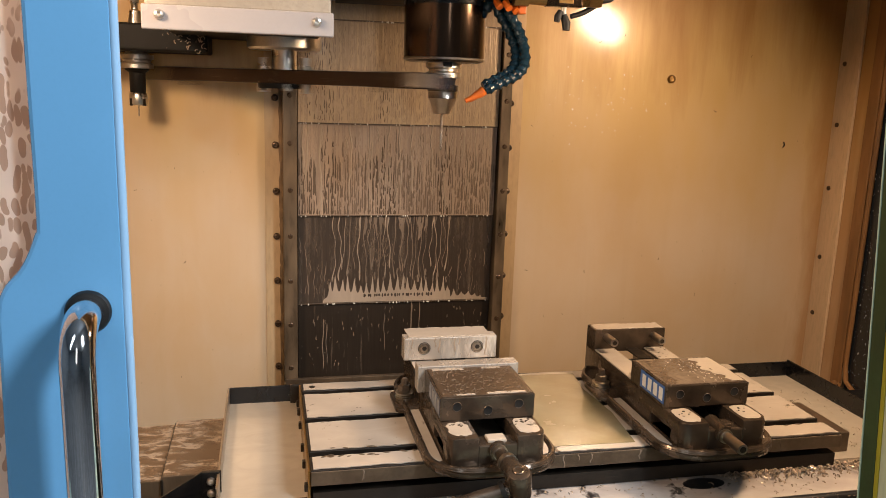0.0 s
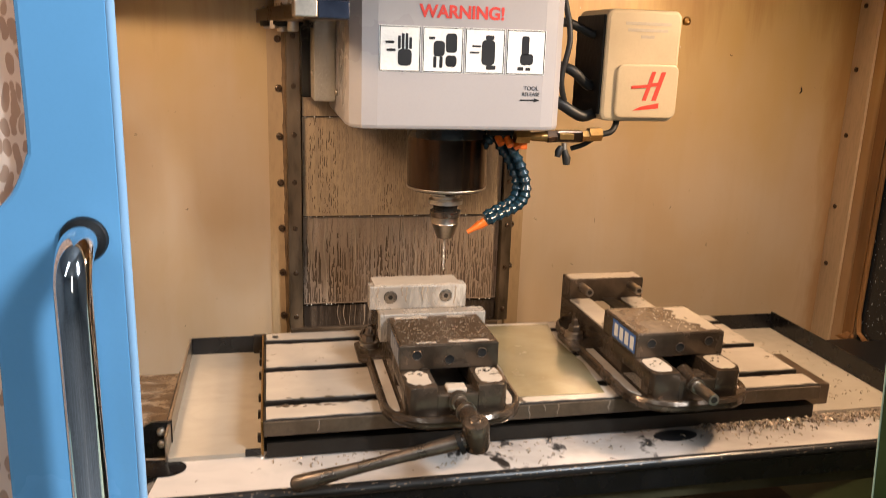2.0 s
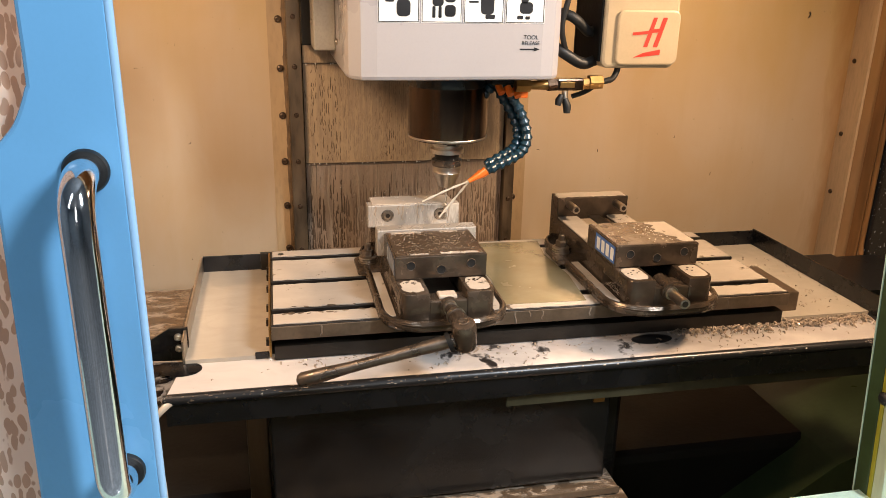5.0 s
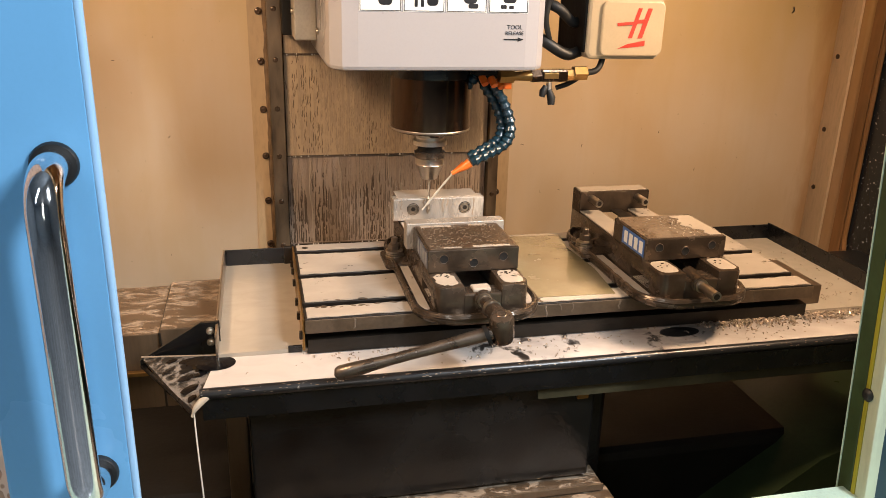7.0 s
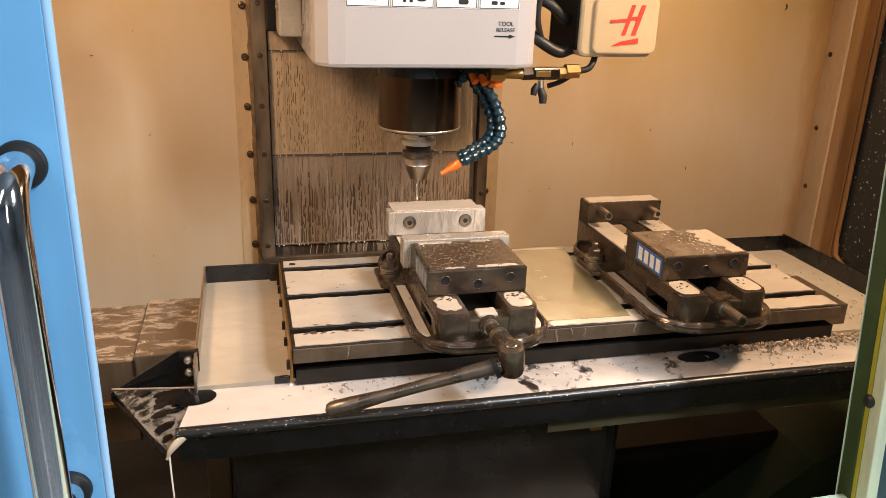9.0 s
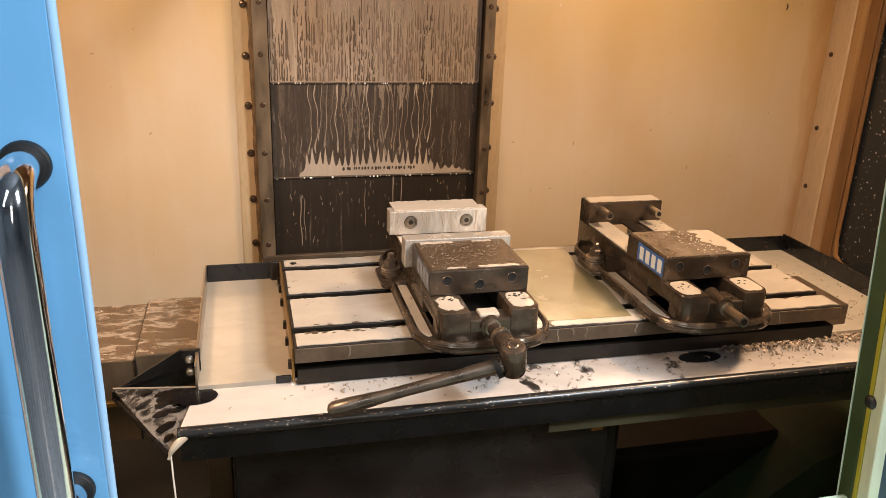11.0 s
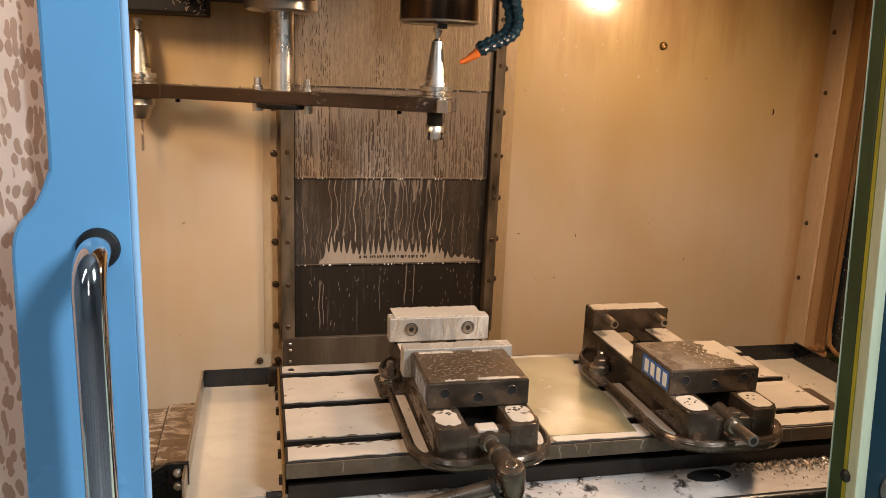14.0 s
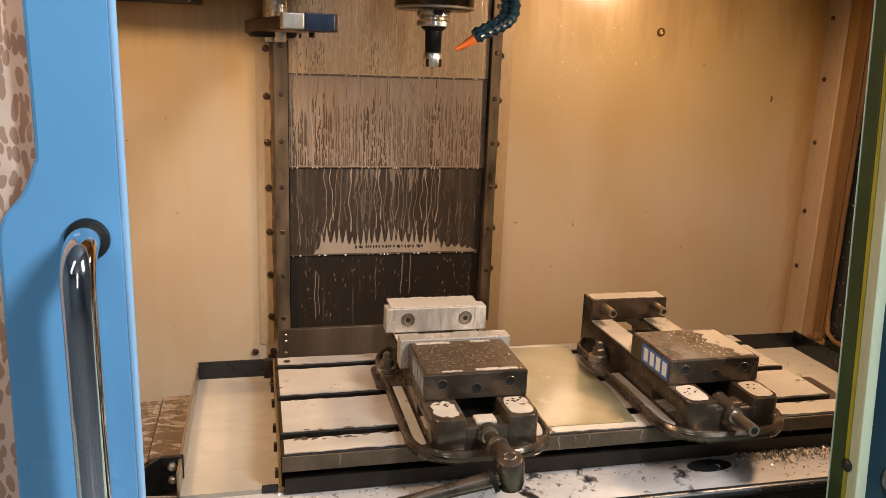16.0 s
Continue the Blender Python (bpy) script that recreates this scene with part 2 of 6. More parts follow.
M = {
    "wall": wall_material(),
    "rust": worn("rust_stained_paint", (0.27, 0.13, 0.045), 0.55, 0.1, 120, 14, 0.5, 0.4, (1, 1, 0.15)),
    "corner": worn("cream_corner_paint", (0.60, 0.44, 0.275), 0.4, 0.1, 160, 6, 0.22, 0.2, (1, 1, 0.2)),
    # wall cream browned to paint in the shade band by the rails
    "flange": worn("shaded_flange_paint", (0.545, 0.375, 0.205), 0.4, 0.1, 160, 7, 0.22, 0.15, (1, 1, 0.3)),
    "rail": worn("stained_steel_rail", (0.19, 0.135, 0.085), 0.36, 0.5, 120, 30, 0.75, 0.4, (1, 1, 0.3), 0.6),
    "drip_pale": dripped("milk_veiled_sheet", (0.288, 0.212, 0.155), (0.37, 0.28, 0.21), 0.44, 0.56, 0.2, 150.0),
    "drip_dark": dripped("wet_dull_sheet", (0.058, 0.042, 0.031), (0.105, 0.079, 0.059), 0.50, 0.62, 0.35, 150.0),
    "drip_few": dripped("wet_dark_sheet", (0.034, 0.025, 0.018), (0.078, 0.058, 0.044), 0.58, 0.66, 0.4, 130.0),
    # pale golden tones stand in for lamp reflections on the wet film
    "drip_top": dripped("lamplit_film_sheet", (0.37, 0.262, 0.165), (0.50, 0.37, 0.235), 0.44, 0.56, 0.25, 170.0),
    "bare": worn("bare_wet_sheet", (0.175, 0.125, 0.088), 0.26, 0.35, 160, 14, 0.3, 0.1, (1, 1, 0.1)),
    "bare_dark": worn("bare_dark_sheet", (0.058, 0.042, 0.031), 0.3, 0.35, 160, 14, 0.3, 0.1, (1, 1, 0.1)),
    "bare_faint": worn("half_bare_sheet", (0.31, 0.22, 0.14), 0.28, 0.3, 160, 14, 0.3, 0.1, (1, 1, 0.1)),
    "thin_run": worn("thin_milky_run", (0.215, 0.165, 0.125), 0.2, 0.0, 70, 14, 0.4, 0.1, (1, 1, 0.25), 0.3),
    "hole": worn("hole_shade_black", (0.003, 0.003, 0.003), 0.9, 0.0, 150, 30, 0.3, 0.1),
    "run": worn("milky_run", (0.35, 0.28, 0.215), 0.2, 0.0, 90, 12, 0.22, 0.1, (1, 1, 0.2), 0.2),
    "sheet": worn("brown_steel_sheet", (0.14, 0.10, 0.066), 0.36, 0.5, 200, 12, 0.4, 0.25, (1, 1, 0.12)),
    "table": wetted("wet_table_iron", (0.12, 0.09, 0.065), MILK, 0.35, 0.40, 30),
    "table_side": worn("table_side_iron", (0.14, 0.100, 0.068), 0.38, 0.5, 170, 20, 0.4, 0.3),
    # near-black iron: shade of slots, channels and sockets put into the colour
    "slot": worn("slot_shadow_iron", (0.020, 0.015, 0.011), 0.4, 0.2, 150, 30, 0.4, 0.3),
    "pool": wetted("coolant_pool", (0.10, 0.08, 0.06), (0.50, 0.435, 0.35), 0.28, 0.31, 12),
    "apron": wetted("wet_apron", (0.05, 0.04, 0.035), (0.62, 0.555, 0.505), 0.36, 0.41, 16, 0.6, (1, 1, 1), (0.05, 1.20)),
    "spout": wetted("half_wet_spout", (0.014, 0.013, 0.012), (0.22, 0.20, 0.18), 0.46, 0.54, 46, 0.0),
    "flood": wetted("thin_coolant_sheet", (0.19, 0.155, 0.08), (0.29, 0.245, 0.145), 0.40, 0.60, 7, 0.0),
    "olive": worn("olive_brown_paint", (0.062, 0.054, 0.030), 0.4, 0.0, 120, 8, 0.4, 0.2),
    "black": worn("black_enamel", (0.006, 0.006, 0.007), 0.25, 0.0, 120, 20, 0.4, 0.25),
    "blackwet": wetted("wet_black_enamel", (0.012, 0.012, 0.013), (0.50, 0.45, 0.40), 0.60, 0.63, 60, 0.0),
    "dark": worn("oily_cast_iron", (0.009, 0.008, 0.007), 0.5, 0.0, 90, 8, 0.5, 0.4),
    "green": worn("dark_green_enamel", (0.030, 0.042, 0.018), 0.35, 0.0, 90, 6, 0.4, 0.2),
    "cover": wetted("wet_way_cover", (0.155, 0.105, 0.066), (0.37, 0.285, 0.21), 0.50, 0.55, 46, 0.5, (0.55, 1, 1)),
    "blue": worn("sky_blue_enamel", (0.185, 0.47, 0.79), 0.28, 0.0, 260, 3, 0.10, 0.03, (1, 1, 1), 0.06),
    "teal": worn("deep_teal_enamel", (0.010, 0.030, 0.042), 0.3, 0.0, 200, 5, 0.25, 0.1),
    "pale": worn("pale_green_enamel", (0.52, 0.66, 0.54), 0.35, 0.0, 220, 6, 0.12, 0.1),
    "yellow": worn("yellowed_gasket", (0.36, 0.32, 0.02), 0.5, 0.0, 90, 14, 0.4, 0.3, (1, 1, 0.3)),
    "gasket": worn("green_rubber", (0.03, 0.055, 0.015), 0.5, 0.0, 90, 14, 0.3, 0.3),
    "rubber": worn("black_rubber", (0.012, 0.012, 0.012), 0.5, 0.0, 200, 20, 0.3, 0.2),
    "chrome": worn("polished_chrome", (0.80, 0.80, 0.82), 0.06, 1.0, 300, 12, 0.06, 0.02),
    "steel": worn("ground_steel", (0.52, 0.46, 0.39), 0.34, 1.0, 240, 16, 0.25, 0.15),
    "bright": worn("bright_ground_steel", (0.74, 0.70, 0.64), 0.3, 1.0, 240, 16, 0.12, 0.1),
    "lever": worn("worn_lever_steel", (0.155, 0.122, 0.096), 0.30, 0.8, 200, 24, 0.4, 0.2),
    "bronze": worn("heat_tinted_spindle_steel", (0.085, 0.052, 0.033), 0.19, 0.9, 160, 14, 0.4, 0.1, (1, 1, 0.3)),
    "vise": worn("wet_ductile_iron", (0.10, 0.073, 0.052), 0.22, 0.6, 130, 20, 0.5, 0.35),
    "vise_bed": wetted("wet_vise_bed", (0.12, 0.09, 0.07), MILK, 0.38, 0.44, 50, 0.7),
    "drops": wetted("beaded_jaw_top", (0.13, 0.090, 0.060), (0.30, 0.23, 0.16), 0.56, 0.64, 150, 0.6),
    "bead": worn("clear_coolant_bead", (0.20, 0.15, 0.105), 0.05, 0.3, 160, 30, 0.3, 0.05),
    "stain": wetted("stained_jaw_top", (0.15, 0.115, 0.09), (0.20, 0.16, 0.125), 0.42, 0.6, 22, 0.6),
    "alu": wetted("wet_aluminium", (0.44, 0.395, 0.345), (0.58, 0.52, 0.45), 0.48, 0.62, 30, 0.45, (1, 1, 0.3)),
    "head": worn("off_white_enamel", (0.365, 0.345, 0.35), 0.3, 0.0, 260, 2.5, 0.035, 0.04, (1, 1, 1), 0.06),
    "ivory": worn("yellowed_ivory_plastic", (0.45, 0.37, 0.255), 0.34, 0.0, 200, 6, 0.16, 0.06, (1, 1, 1), 0.1),
    "grey": worn("grey_painted_plate", (0.40, 0.36, 0.30), 0.42, 0.2, 200, 9, 0.25, 0.15),
    "sticker": worn("white_sticker_vinyl", (0.84, 0.83, 0.80), 0.35, 0.0, 260, 10, 0.04, 0.03),
    "ink": worn("black_print", (0.01, 0.01, 0.012), 0.4, 0.0, 200, 20, 0.2, 0.02),
    "red": worn("red_print", (0.62, 0.045, 0.03), 0.4, 0.0, 200, 20, 0.15, 0.02),
    "blueprint": worn("blue_print", (0.05, 0.14, 0.42), 0.35, 0.0, 200, 20, 0.2, 0.02),
    "navy": worn("navy_enamel", (0.022, 0.032, 0.060), 0.22, 0.3, 200, 20, 0.3, 0.1),
    "hose": worn("teal_plastic_hose", (0.010, 0.034, 0.052), 0.22, 0.0, 200, 30, 0.25, 0.1),
    "orange": worn("orange_plastic", (0.80, 0.17, 0.02), 0.35, 0.0, 200, 30, 0.15, 0.08),
    "brass": worn("tarnished_brass", (0.34, 0.20, 0.07), 0.36, 0.9, 200, 30, 0.25, 0.15),
    "arm": wetted("chip_spattered_arm", (0.075, 0.047, 0.030), (0.34, 0.25, 0.17), 0.57, 0.63, 110, 0.7),
    "milk": worn("milky_coolant", (0.85, 0.82, 0.74), 0.12, 0.0, 160, 12, 0.05, 0.2),
    "chip": worn("wet_aluminium_chips", (0.46, 0.36, 0.27), 0.2, 0.2, 90, 70, 0.7, 0.1),
    "rustbolt": worn("rusty_bolt_steel", (0.085, 0.05, 0.028), 0.28, 0.5, 120, 60, 0.5, 0.3),
    # lighter door blue, with the edge highlight put into the colour
    "blue_edge": worn("highlight_blue_enamel", (0.34, 0.57, 0.83), 0.25, 0.0, 200, 4, 0.05, 0.03, (1, 1, 0.3), 0.05),
    "door_edge": worn("grey_green_door_edge", (0.50, 0.54, 0.38), 0.35, 0.0, 150, 8, 0.2, 0.15, (1, 1, 0.2)),
    "plate_faded": worn("faded_blue_print", (0.13, 0.15, 0.20), 0.3, 0.3, 150, 40, 0.4, 0.1),
    "print_faded": worn("faded_pale_print", (0.30, 0.31, 0.34), 0.35, 0.1, 150, 60, 0.5, 0.1),
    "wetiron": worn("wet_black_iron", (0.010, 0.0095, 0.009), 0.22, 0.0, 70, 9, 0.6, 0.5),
    "grime": worn("brown_grime", (0.20, 0.12, 0.055), 0.5, 0.0, 140, 40, 0.5, 0.3),
    "concrete": worn("painted_shop_floor", (0.30, 0.32, 0.34), 0.25, 0.0, 90, 3, 0.25, 0.15),
    "shopwall": worn("shop_wall_paint", (0.36, 0.42, 0.48), 0.6, 0.0, 90, 3, 0.12, 0.1),
}

for key in ("flood", "pool", "table"):
    M[key].node_tree.nodes["Principled BSDF"].inputs["Coat Weight"].default_value = 1.0 if key == "flood" else 0.35
for key in ("dark", "green", "olive"):
    M[key].node_tree.nodes["Principled BSDF"].inputs["Specular IOR Level"].default_value = 0.2


def foam_glass():
    """Window glass with a lace of drying foam: long rounded cells, lit through from the cabin."""
    n = Nodes("foamed_glass")
    warp = n.add("ShaderNodeTexNoise", Scale=30.0, Detail=2.0)
    n.link(n.coords(), warp.inputs["Vector"])
    at = n.mix(0.012, n.coords((1, 1, 0.33)), warp.outputs["Color"])
    v = n.add("ShaderNodeTexVoronoi", Scale=150.0, Randomness=0.7)
    n.link(at, v.inputs["Vector"])
    lace = n.ramp(v.outputs["Distance"], [(0.45, (0,)), (0.51, (1,))])
    patch = n.ramp(n.noise(20, 3, (1, 1, 0.4)), [(0.60, (0,)), (0.70, (1,))])
    f = n.mix(patch, lace, (1.0, 1.0, 1.0))
    # warm tint put into both colours for cabin light behind the foam
    c = n.mix(f, (0.60, 0.44, 0.34), (0.98, 0.86, 0.76))
    n.bump(f, 0.3, 0.001)
    m = n.out(c, 0.18, 0.0)
    glow, blend = n.add("ShaderNodeBsdfTranslucent"), n.add("ShaderNodeMixShader", Fac=0.5)
    n.link(c, glow.inputs["Color"])
    n.link(n.b.outputs[0], blend.inputs[1])
    n.link(glow.outputs[0], blend.inputs[2])
    n.link(blend.outputs[0], n.t.nodes["Material Output"].inputs["Surface"])
    return m


M["foam"] = foam_glass()


def speckled_glass():
    n = Nodes("splashed_dark_glass")
    s = n.ramp(n.noise(130, 2), [(0.66, (0,)), (0.70, (1,))])
    c = n.mix(s, (0.016, 0.020, 0.024), (0.35, 0.36, 0.36))
    return n.out(c, 0.15, 0.0)


M["splash"] = speckled_glass()


def mist():
    """Fine coolant mist: mostly clear, with soft streaks."""
    n = Nodes("coolant_mist")
    a = n.noise(34, 4, (0.5, 1, 1.6), 0.65, 0.5)
    x = n.add("ShaderNodeSeparateXYZ")
    n.link(n.coords(), x.inputs[0])
    m = n.add("ShaderNodeMapRange")
    n.link(x.outputs["X"], m.inputs["Value"])
    m.inputs["From Min"].default_value, m.inputs["From Max"].default_value = 0.10, 0.37
    thick = n.ramp(m.outputs["Result"], [(0.0, (0.0,)), (0.4, (0.10,)), (0.75, (0.34,)), (0.93, (0.30,)), (1.0, (0.0,))])
    n.link(n.mix(1.0, n.ramp(a, [(0.25, (0,)), (0.80, (1,))]), thick, "MULTIPLY"), n.b.inputs["Alpha"])
    return n.out((0.86, 0.80, 0.70), 0.8, 0.0)


M["mist"] = mist()

# ---- mesh tools ----


def mesh(name, bm, material, parent=None, label="", smooth=False):
    me = bpy.data.meshes.new(name)
    if smooth:
        for f in bm.faces:
            f.smooth = True
    bm.normal_update()
    bm.to_mesh(me)
    bm.free()
    me.materials.append(M[material])
    if smooth:
        me.set_sharp_from_angle(angle=radians(38))
    ob = new(name, me)
    if parent:
        ob.parent = parent
    if label:
        ob["label"] = label
    return ob


def part(name, bm, material, parent, label="", smooth=False):
    return mesh(name, bm, material, parent, label, smooth)


def thing(name, label, category, group="", kind=""):
    return tagged(new(name), label, category, group, kind)


def again(ob, m, parent=None):
    """Another piece on the same mesh."""
    o = new(ob.name.split(".")[0], ob.data)
    o.parent = parent or ob.parent
    o.matrix_basis = m
    return o


def box(x0, x1, y0, y1, z0, z1, bevel=0.0, bm=None, segments=2):
    out = bm or bmesh.new()
    b = bmesh.new()
    bmesh.ops.create_cube(b, size=1)
    for v in b.verts:
        v.co = Vector((x0 if v.co.x < 0 else x1, y0 if v.co.y < 0 else y1, z0 if v.co.z < 0 else z1))
    if bevel:
        bmesh.ops.bevel(b, geom=b.edges[:], offset=bevel, segments=segments, affect="EDGES", profile=0.5)
    return pour(b, out)


def pour(b, out, m=None):
    """Adds the mesh b to out."""
    at = [out.verts.new(m @ v.co if m else v.co) for v in b.verts]
    b.verts.index_update()
    for f in b.faces:
        out.faces.new([at[v.index] for v in f.verts])
    b.free()
    return out


def lathe(profile, sides=32, m=None, bm=None):
    """Turns (radius, height) pairs about z; the ends are closed."""
    b = bmesh.new()
    rings = []
    for r, z in profile:
        rings.append([b.verts.new((r * math.cos(a), r * math.sin(a), z)) for a in (2 * math.pi * i / sides for i in range(sides))])
    for lo, hi in zip(rings, rings[1:]):
        for i in range(sides):
            j = (i + 1) % sides
            b.faces.new((lo[i], lo[j], hi[j], hi[i]))
    b.faces.new(list(reversed(rings[0])))
    b.faces.new(rings[-1])
    bmesh.ops.recalc_face_normals(b, faces=b.faces[:])
    return pour(b, bm or bmesh.new(), m)


def rod(a, b, r, sides=16, bm=None, r2=None):
    a, b = Vector(a), Vector(b)
    m = Matrix.Translation(a) @ (b - a).to_track_quat("Z", "Y").to_matrix().to_4x4()
    return lathe([(r, 0), (r if r2 is None else r2, (b - a).length)], sides, m, bm)


def tube(points, radius, sides=12, bm=None):
    """A round bar along points; radius: one number, or one for each point."""
    pts = [Vector(p) for p in points]
    rad = radius if isinstance(radius, (list, tuple)) else [radius] * len(pts)
    b = bmesh.new()
    rings, side = [], None
    for i, p in enumerate(pts):
        d = (pts[min(i + 1, len(pts) - 1)] - pts[max(i - 1, 0)]).normalized()
        if side is None:
            side = d.orthogonal().normalized()
        side = (side - d * side.dot(d)).normalized()
        up = d.cross(side)
        rings.append([b.verts.new(p + rad[i] * (math.cos(a) * side + math.sin(a) * up)) for a in (2 * math.pi * k / sides for k in range(sides))])
    for lo, hi in zip(rings, rings[1:]):
        for k in range(sides):
            j = (k + 1) % sides
            b.faces.new((lo[k], lo[j], hi[j], hi[k]))
    b.faces.new(list(reversed(rings[0])))
    b.faces.new(rings[-1])
    bmesh.ops.recalc_face_normals(b, faces=b.faces[:])
    return pour(b, bm or bmesh.new())


def curve(points, steps=8):
    """A smooth line through points."""
    p = [Vector(v) for v in points]
    p = [2 * p[0] - p[1]] + p + [2 * p[-1] - p[-2]]
    out = []
    for i in range(1, len(p) - 2):
        for k in range(steps):
            t = k / steps
            out.append(0.5 * (2 * p[i] + (p[i + 1] - p[i - 1]) * t + (2 * p[i - 1] - 5 * p[i] + 4 * p[i + 1] - p[i + 2]) * t * t + (3 * p[i] - p[i - 1] - 3 * p[i + 1] + p[i + 2]) * t ** 3))
    return out + [p[-2]]


def prism(outline, depth, m=None, bevel=0.0, bm=None):
    """An outline in x, y raised from z = 0 to depth."""
    b = bmesh.new()
    lo = [b.verts.new((x, y, 0)) for x, y in outline]
    hi = [b.verts.new((x, y, depth)) for x, y in outline]
    b.faces.new(list(reversed(lo)))
    b.faces.new(hi)
    for i in range(len(lo)):
        j = (i + 1) % len(lo)
        b.faces.new((lo[i], lo[j], hi[j], hi[i]))
    bmesh.ops.recalc_face_normals(b, faces=b.faces[:])
    if bevel:
        rim = [e for e in b.edges if abs(e.verts[0].co.z - e.verts[1].co.z) < 1e-6]
        bmesh.ops.bevel(b, geom=rim, offset=bevel, segments=2, affect="EDGES", profile=0.5)
    return pour(b, bm or bmesh.new(), m)


FRONT = Matrix(((1, 0, 0, 0), (0, 0, 1, 0), (0, 1, 0, 0), (0, 0, 0, 1)))  # outline x, y -> x, z; depth -> +y


def round_rect(x0, x1, y0, y1, r, n=5):
    pts = []
    for cx, cy, a0 in ((x1 - r, y1 - r, 0), (x0 + r, y1 - r, 90), (x0 + r, y0 + r, 180), (x1 - r, y0 + r, 270)):
        for i in range(n + 1):
            a = radians(a0 + 90 * i / n)
            pts.append((cx + r * math.cos(a), cy + r * math.sin(a)))
    return pts


def screw_mesh(r=0.008, h=0.004):
    """A round screw head with a socket, facing -y, its base at y = 0."""
    m = Matrix.Rotation(radians(90), 4, "X")
    return lathe([(r, 0), (r, h * 0.4), (r * 0.8, h * 0.85), (r * 0.45, h), (r * 0.42, h * 0.6), (r * 0.1, h * 0.55)], 14, m)


def words(name, text, size, m, material, parent, label="", bold=0.0):
    c = bpy.data.curves.new(name, "FONT")
    c.body, c.size, c.extrude, c.align_x, c.align_y = text, size, 0.0003, "CENTER", "CENTER"
    c.offset = bold
    tmp = new(name, c)
    bpy.context.view_layer.update()
    me = bpy.data.meshes.new_from_object(tmp.evaluated_get(bpy.context.evaluated_depsgraph_get()))
    bpy.data.objects.remove(tmp)
    me.materials.clear()
    me.materials.append(M[material])
    ob = new(name, me)
    ob.parent, ob.matrix_basis = parent, m
    if label:
        ob["label"] = label
    return ob


# ---- the cabin of the machine ----
YW = 1.975


def build_cabin():
    wall = tagged(mesh("wall_back", box(-0.80, 0.112, YW, YW + 0.03, 0.45, 2.35), "wall"), "cream enamelled back wall stained golden by coolant", "wall", kind="structure")
    part("wall_panel", box(0.563, 1.46, YW, YW + 0.03, 0.45, 2.35), "wall", wall)
    part("wall_panel", box(0.112, 0.563, YW + 0.004, YW + 0.03, 0.45, 0.862), "sheet", wall, "brown steel sheet under the way cover")
    # flanges of the column opening
    part("flange", box(0.043, 0.0795, YW - 0.003, YW, 0.88, 2.35), "flange", wall)
    part("flange", box(0.5885, 0.625, YW - 0.003, YW, 0.88, 2.35), "flange", wall)
    bolt = part("bolt", screw_mesh(0.0078, 0.007), "rustbolt", wall, "", True)
    bolt.matrix_basis = pose(0.066, YW - 0.003, 1.456 - 0.1015 * 6)
    for k in range(-8, 7):
        if k > -6:
            again(bolt, pose(0.066 + 0.0006 * k, YW - 0.003, 1.456 - 0.1015 * k))
        if -8 < k < 5:
            again(bolt, pose(0.597, YW - 0.003, 1.458 - 0.1015 * k))
    for x, z in ((0.031, 0.862), (0.072, 0.862)):
        again(bolt, pose(x, YW - 0.003, z))
    seam = random.Random(61)
    for x0, x1 in ((0.0740, 0.0808), (0.5882, 0.5935)):
        for k in range(15):
            z0 = 0.89 + 0.098 * k
            o = [(x0 + seam.uniform(-0.0018, 0.0012), z0 + 0.098 * i / 6) for i in range(7)] + [(x1, z0 + 0.098), (x1, z0)]
            part("rust_seam", prism(o, 0.0012, Matrix.Translation((0, YW - 0.0042, 0)) @ FRONT), "grime", wall, "rust weeping from the rail joint" if k == 0 else "")
    knob = part("wall_screw", screw_mesh(0.010, 0.008), "brass", wall, "", True)
    knob.matrix_basis = pose(0.996, YW, 1.628)
    speck = part("chip_fleck", tube(curve([(0, 0, 0), (0.003, -0.002, 0.006), (0.001, -0.001, 0.014)], 4), 0.0013, 6), "dark", wall)
    speck.matrix_basis = pose(1.318, YW - 0.001, 1.47)
    rng = random.Random(5)
    for k in range(13):
        again(speck, pose(rng.uniform(0.65, 1.4), YW - 0.001, rng.uniform(1.0, 1.75), 0, rng.uniform(-180, 180), 0) @ Matrix.Scale(rng.uniform(0.2, 0.55), 4))
    # splash drops in milk white, their glints painted as colour
    glint = part("glint_drop", lathe([(0.0022, 0), (0.0018, 0.0010), (0.0004, 0.0014)], 7, Matrix.Rotation(radians(90), 4, "X")), "milk", wall, "", True)
    glint.matrix_basis = pose(0.75, YW, 1.55)
    for k in range(46):
        again(glint, pose(rng.gauss(0.83, 0.08), YW, min(1.72, rng.gauss(1.57, 0.04))) @ Matrix.Scale(rng.uniform(0.3, 0.75), 4))
    for k in range(5):
        again(speck, pose(rng.uniform(-0.4, 0.0), YW - 0.001, rng.uniform(0.9, 1.6), 0, rng.uniform(-180, 180), 0) @ Matrix.Scale(rng.uniform(0.2, 0.5), 4))

    # rails with countersunk screws on both sides of the way cover
    for name, x0, x1 in (("rail_left", 0.081, 0.111), ("rail_right", 0.564, 0.588)):
        rail = tagged(mesh(name, box(x0, x1, 1.935, YW, 0.928, 2.35, 0.0015), "rail"), "worn bare steel guide rail with screws on the back wall", "rail", kind="structure")
        s = part("screw", screw_mesh(0.0055, 0.002), "rustbolt", rail, "", True)
        s.matrix_basis = pose((x0 + x1) / 2, 1.935, 0.955)
        for k in range(1, 9):
            again(s, pose((x0 + x1) / 2, 1.935, 0.955 + 0.1016 * k))
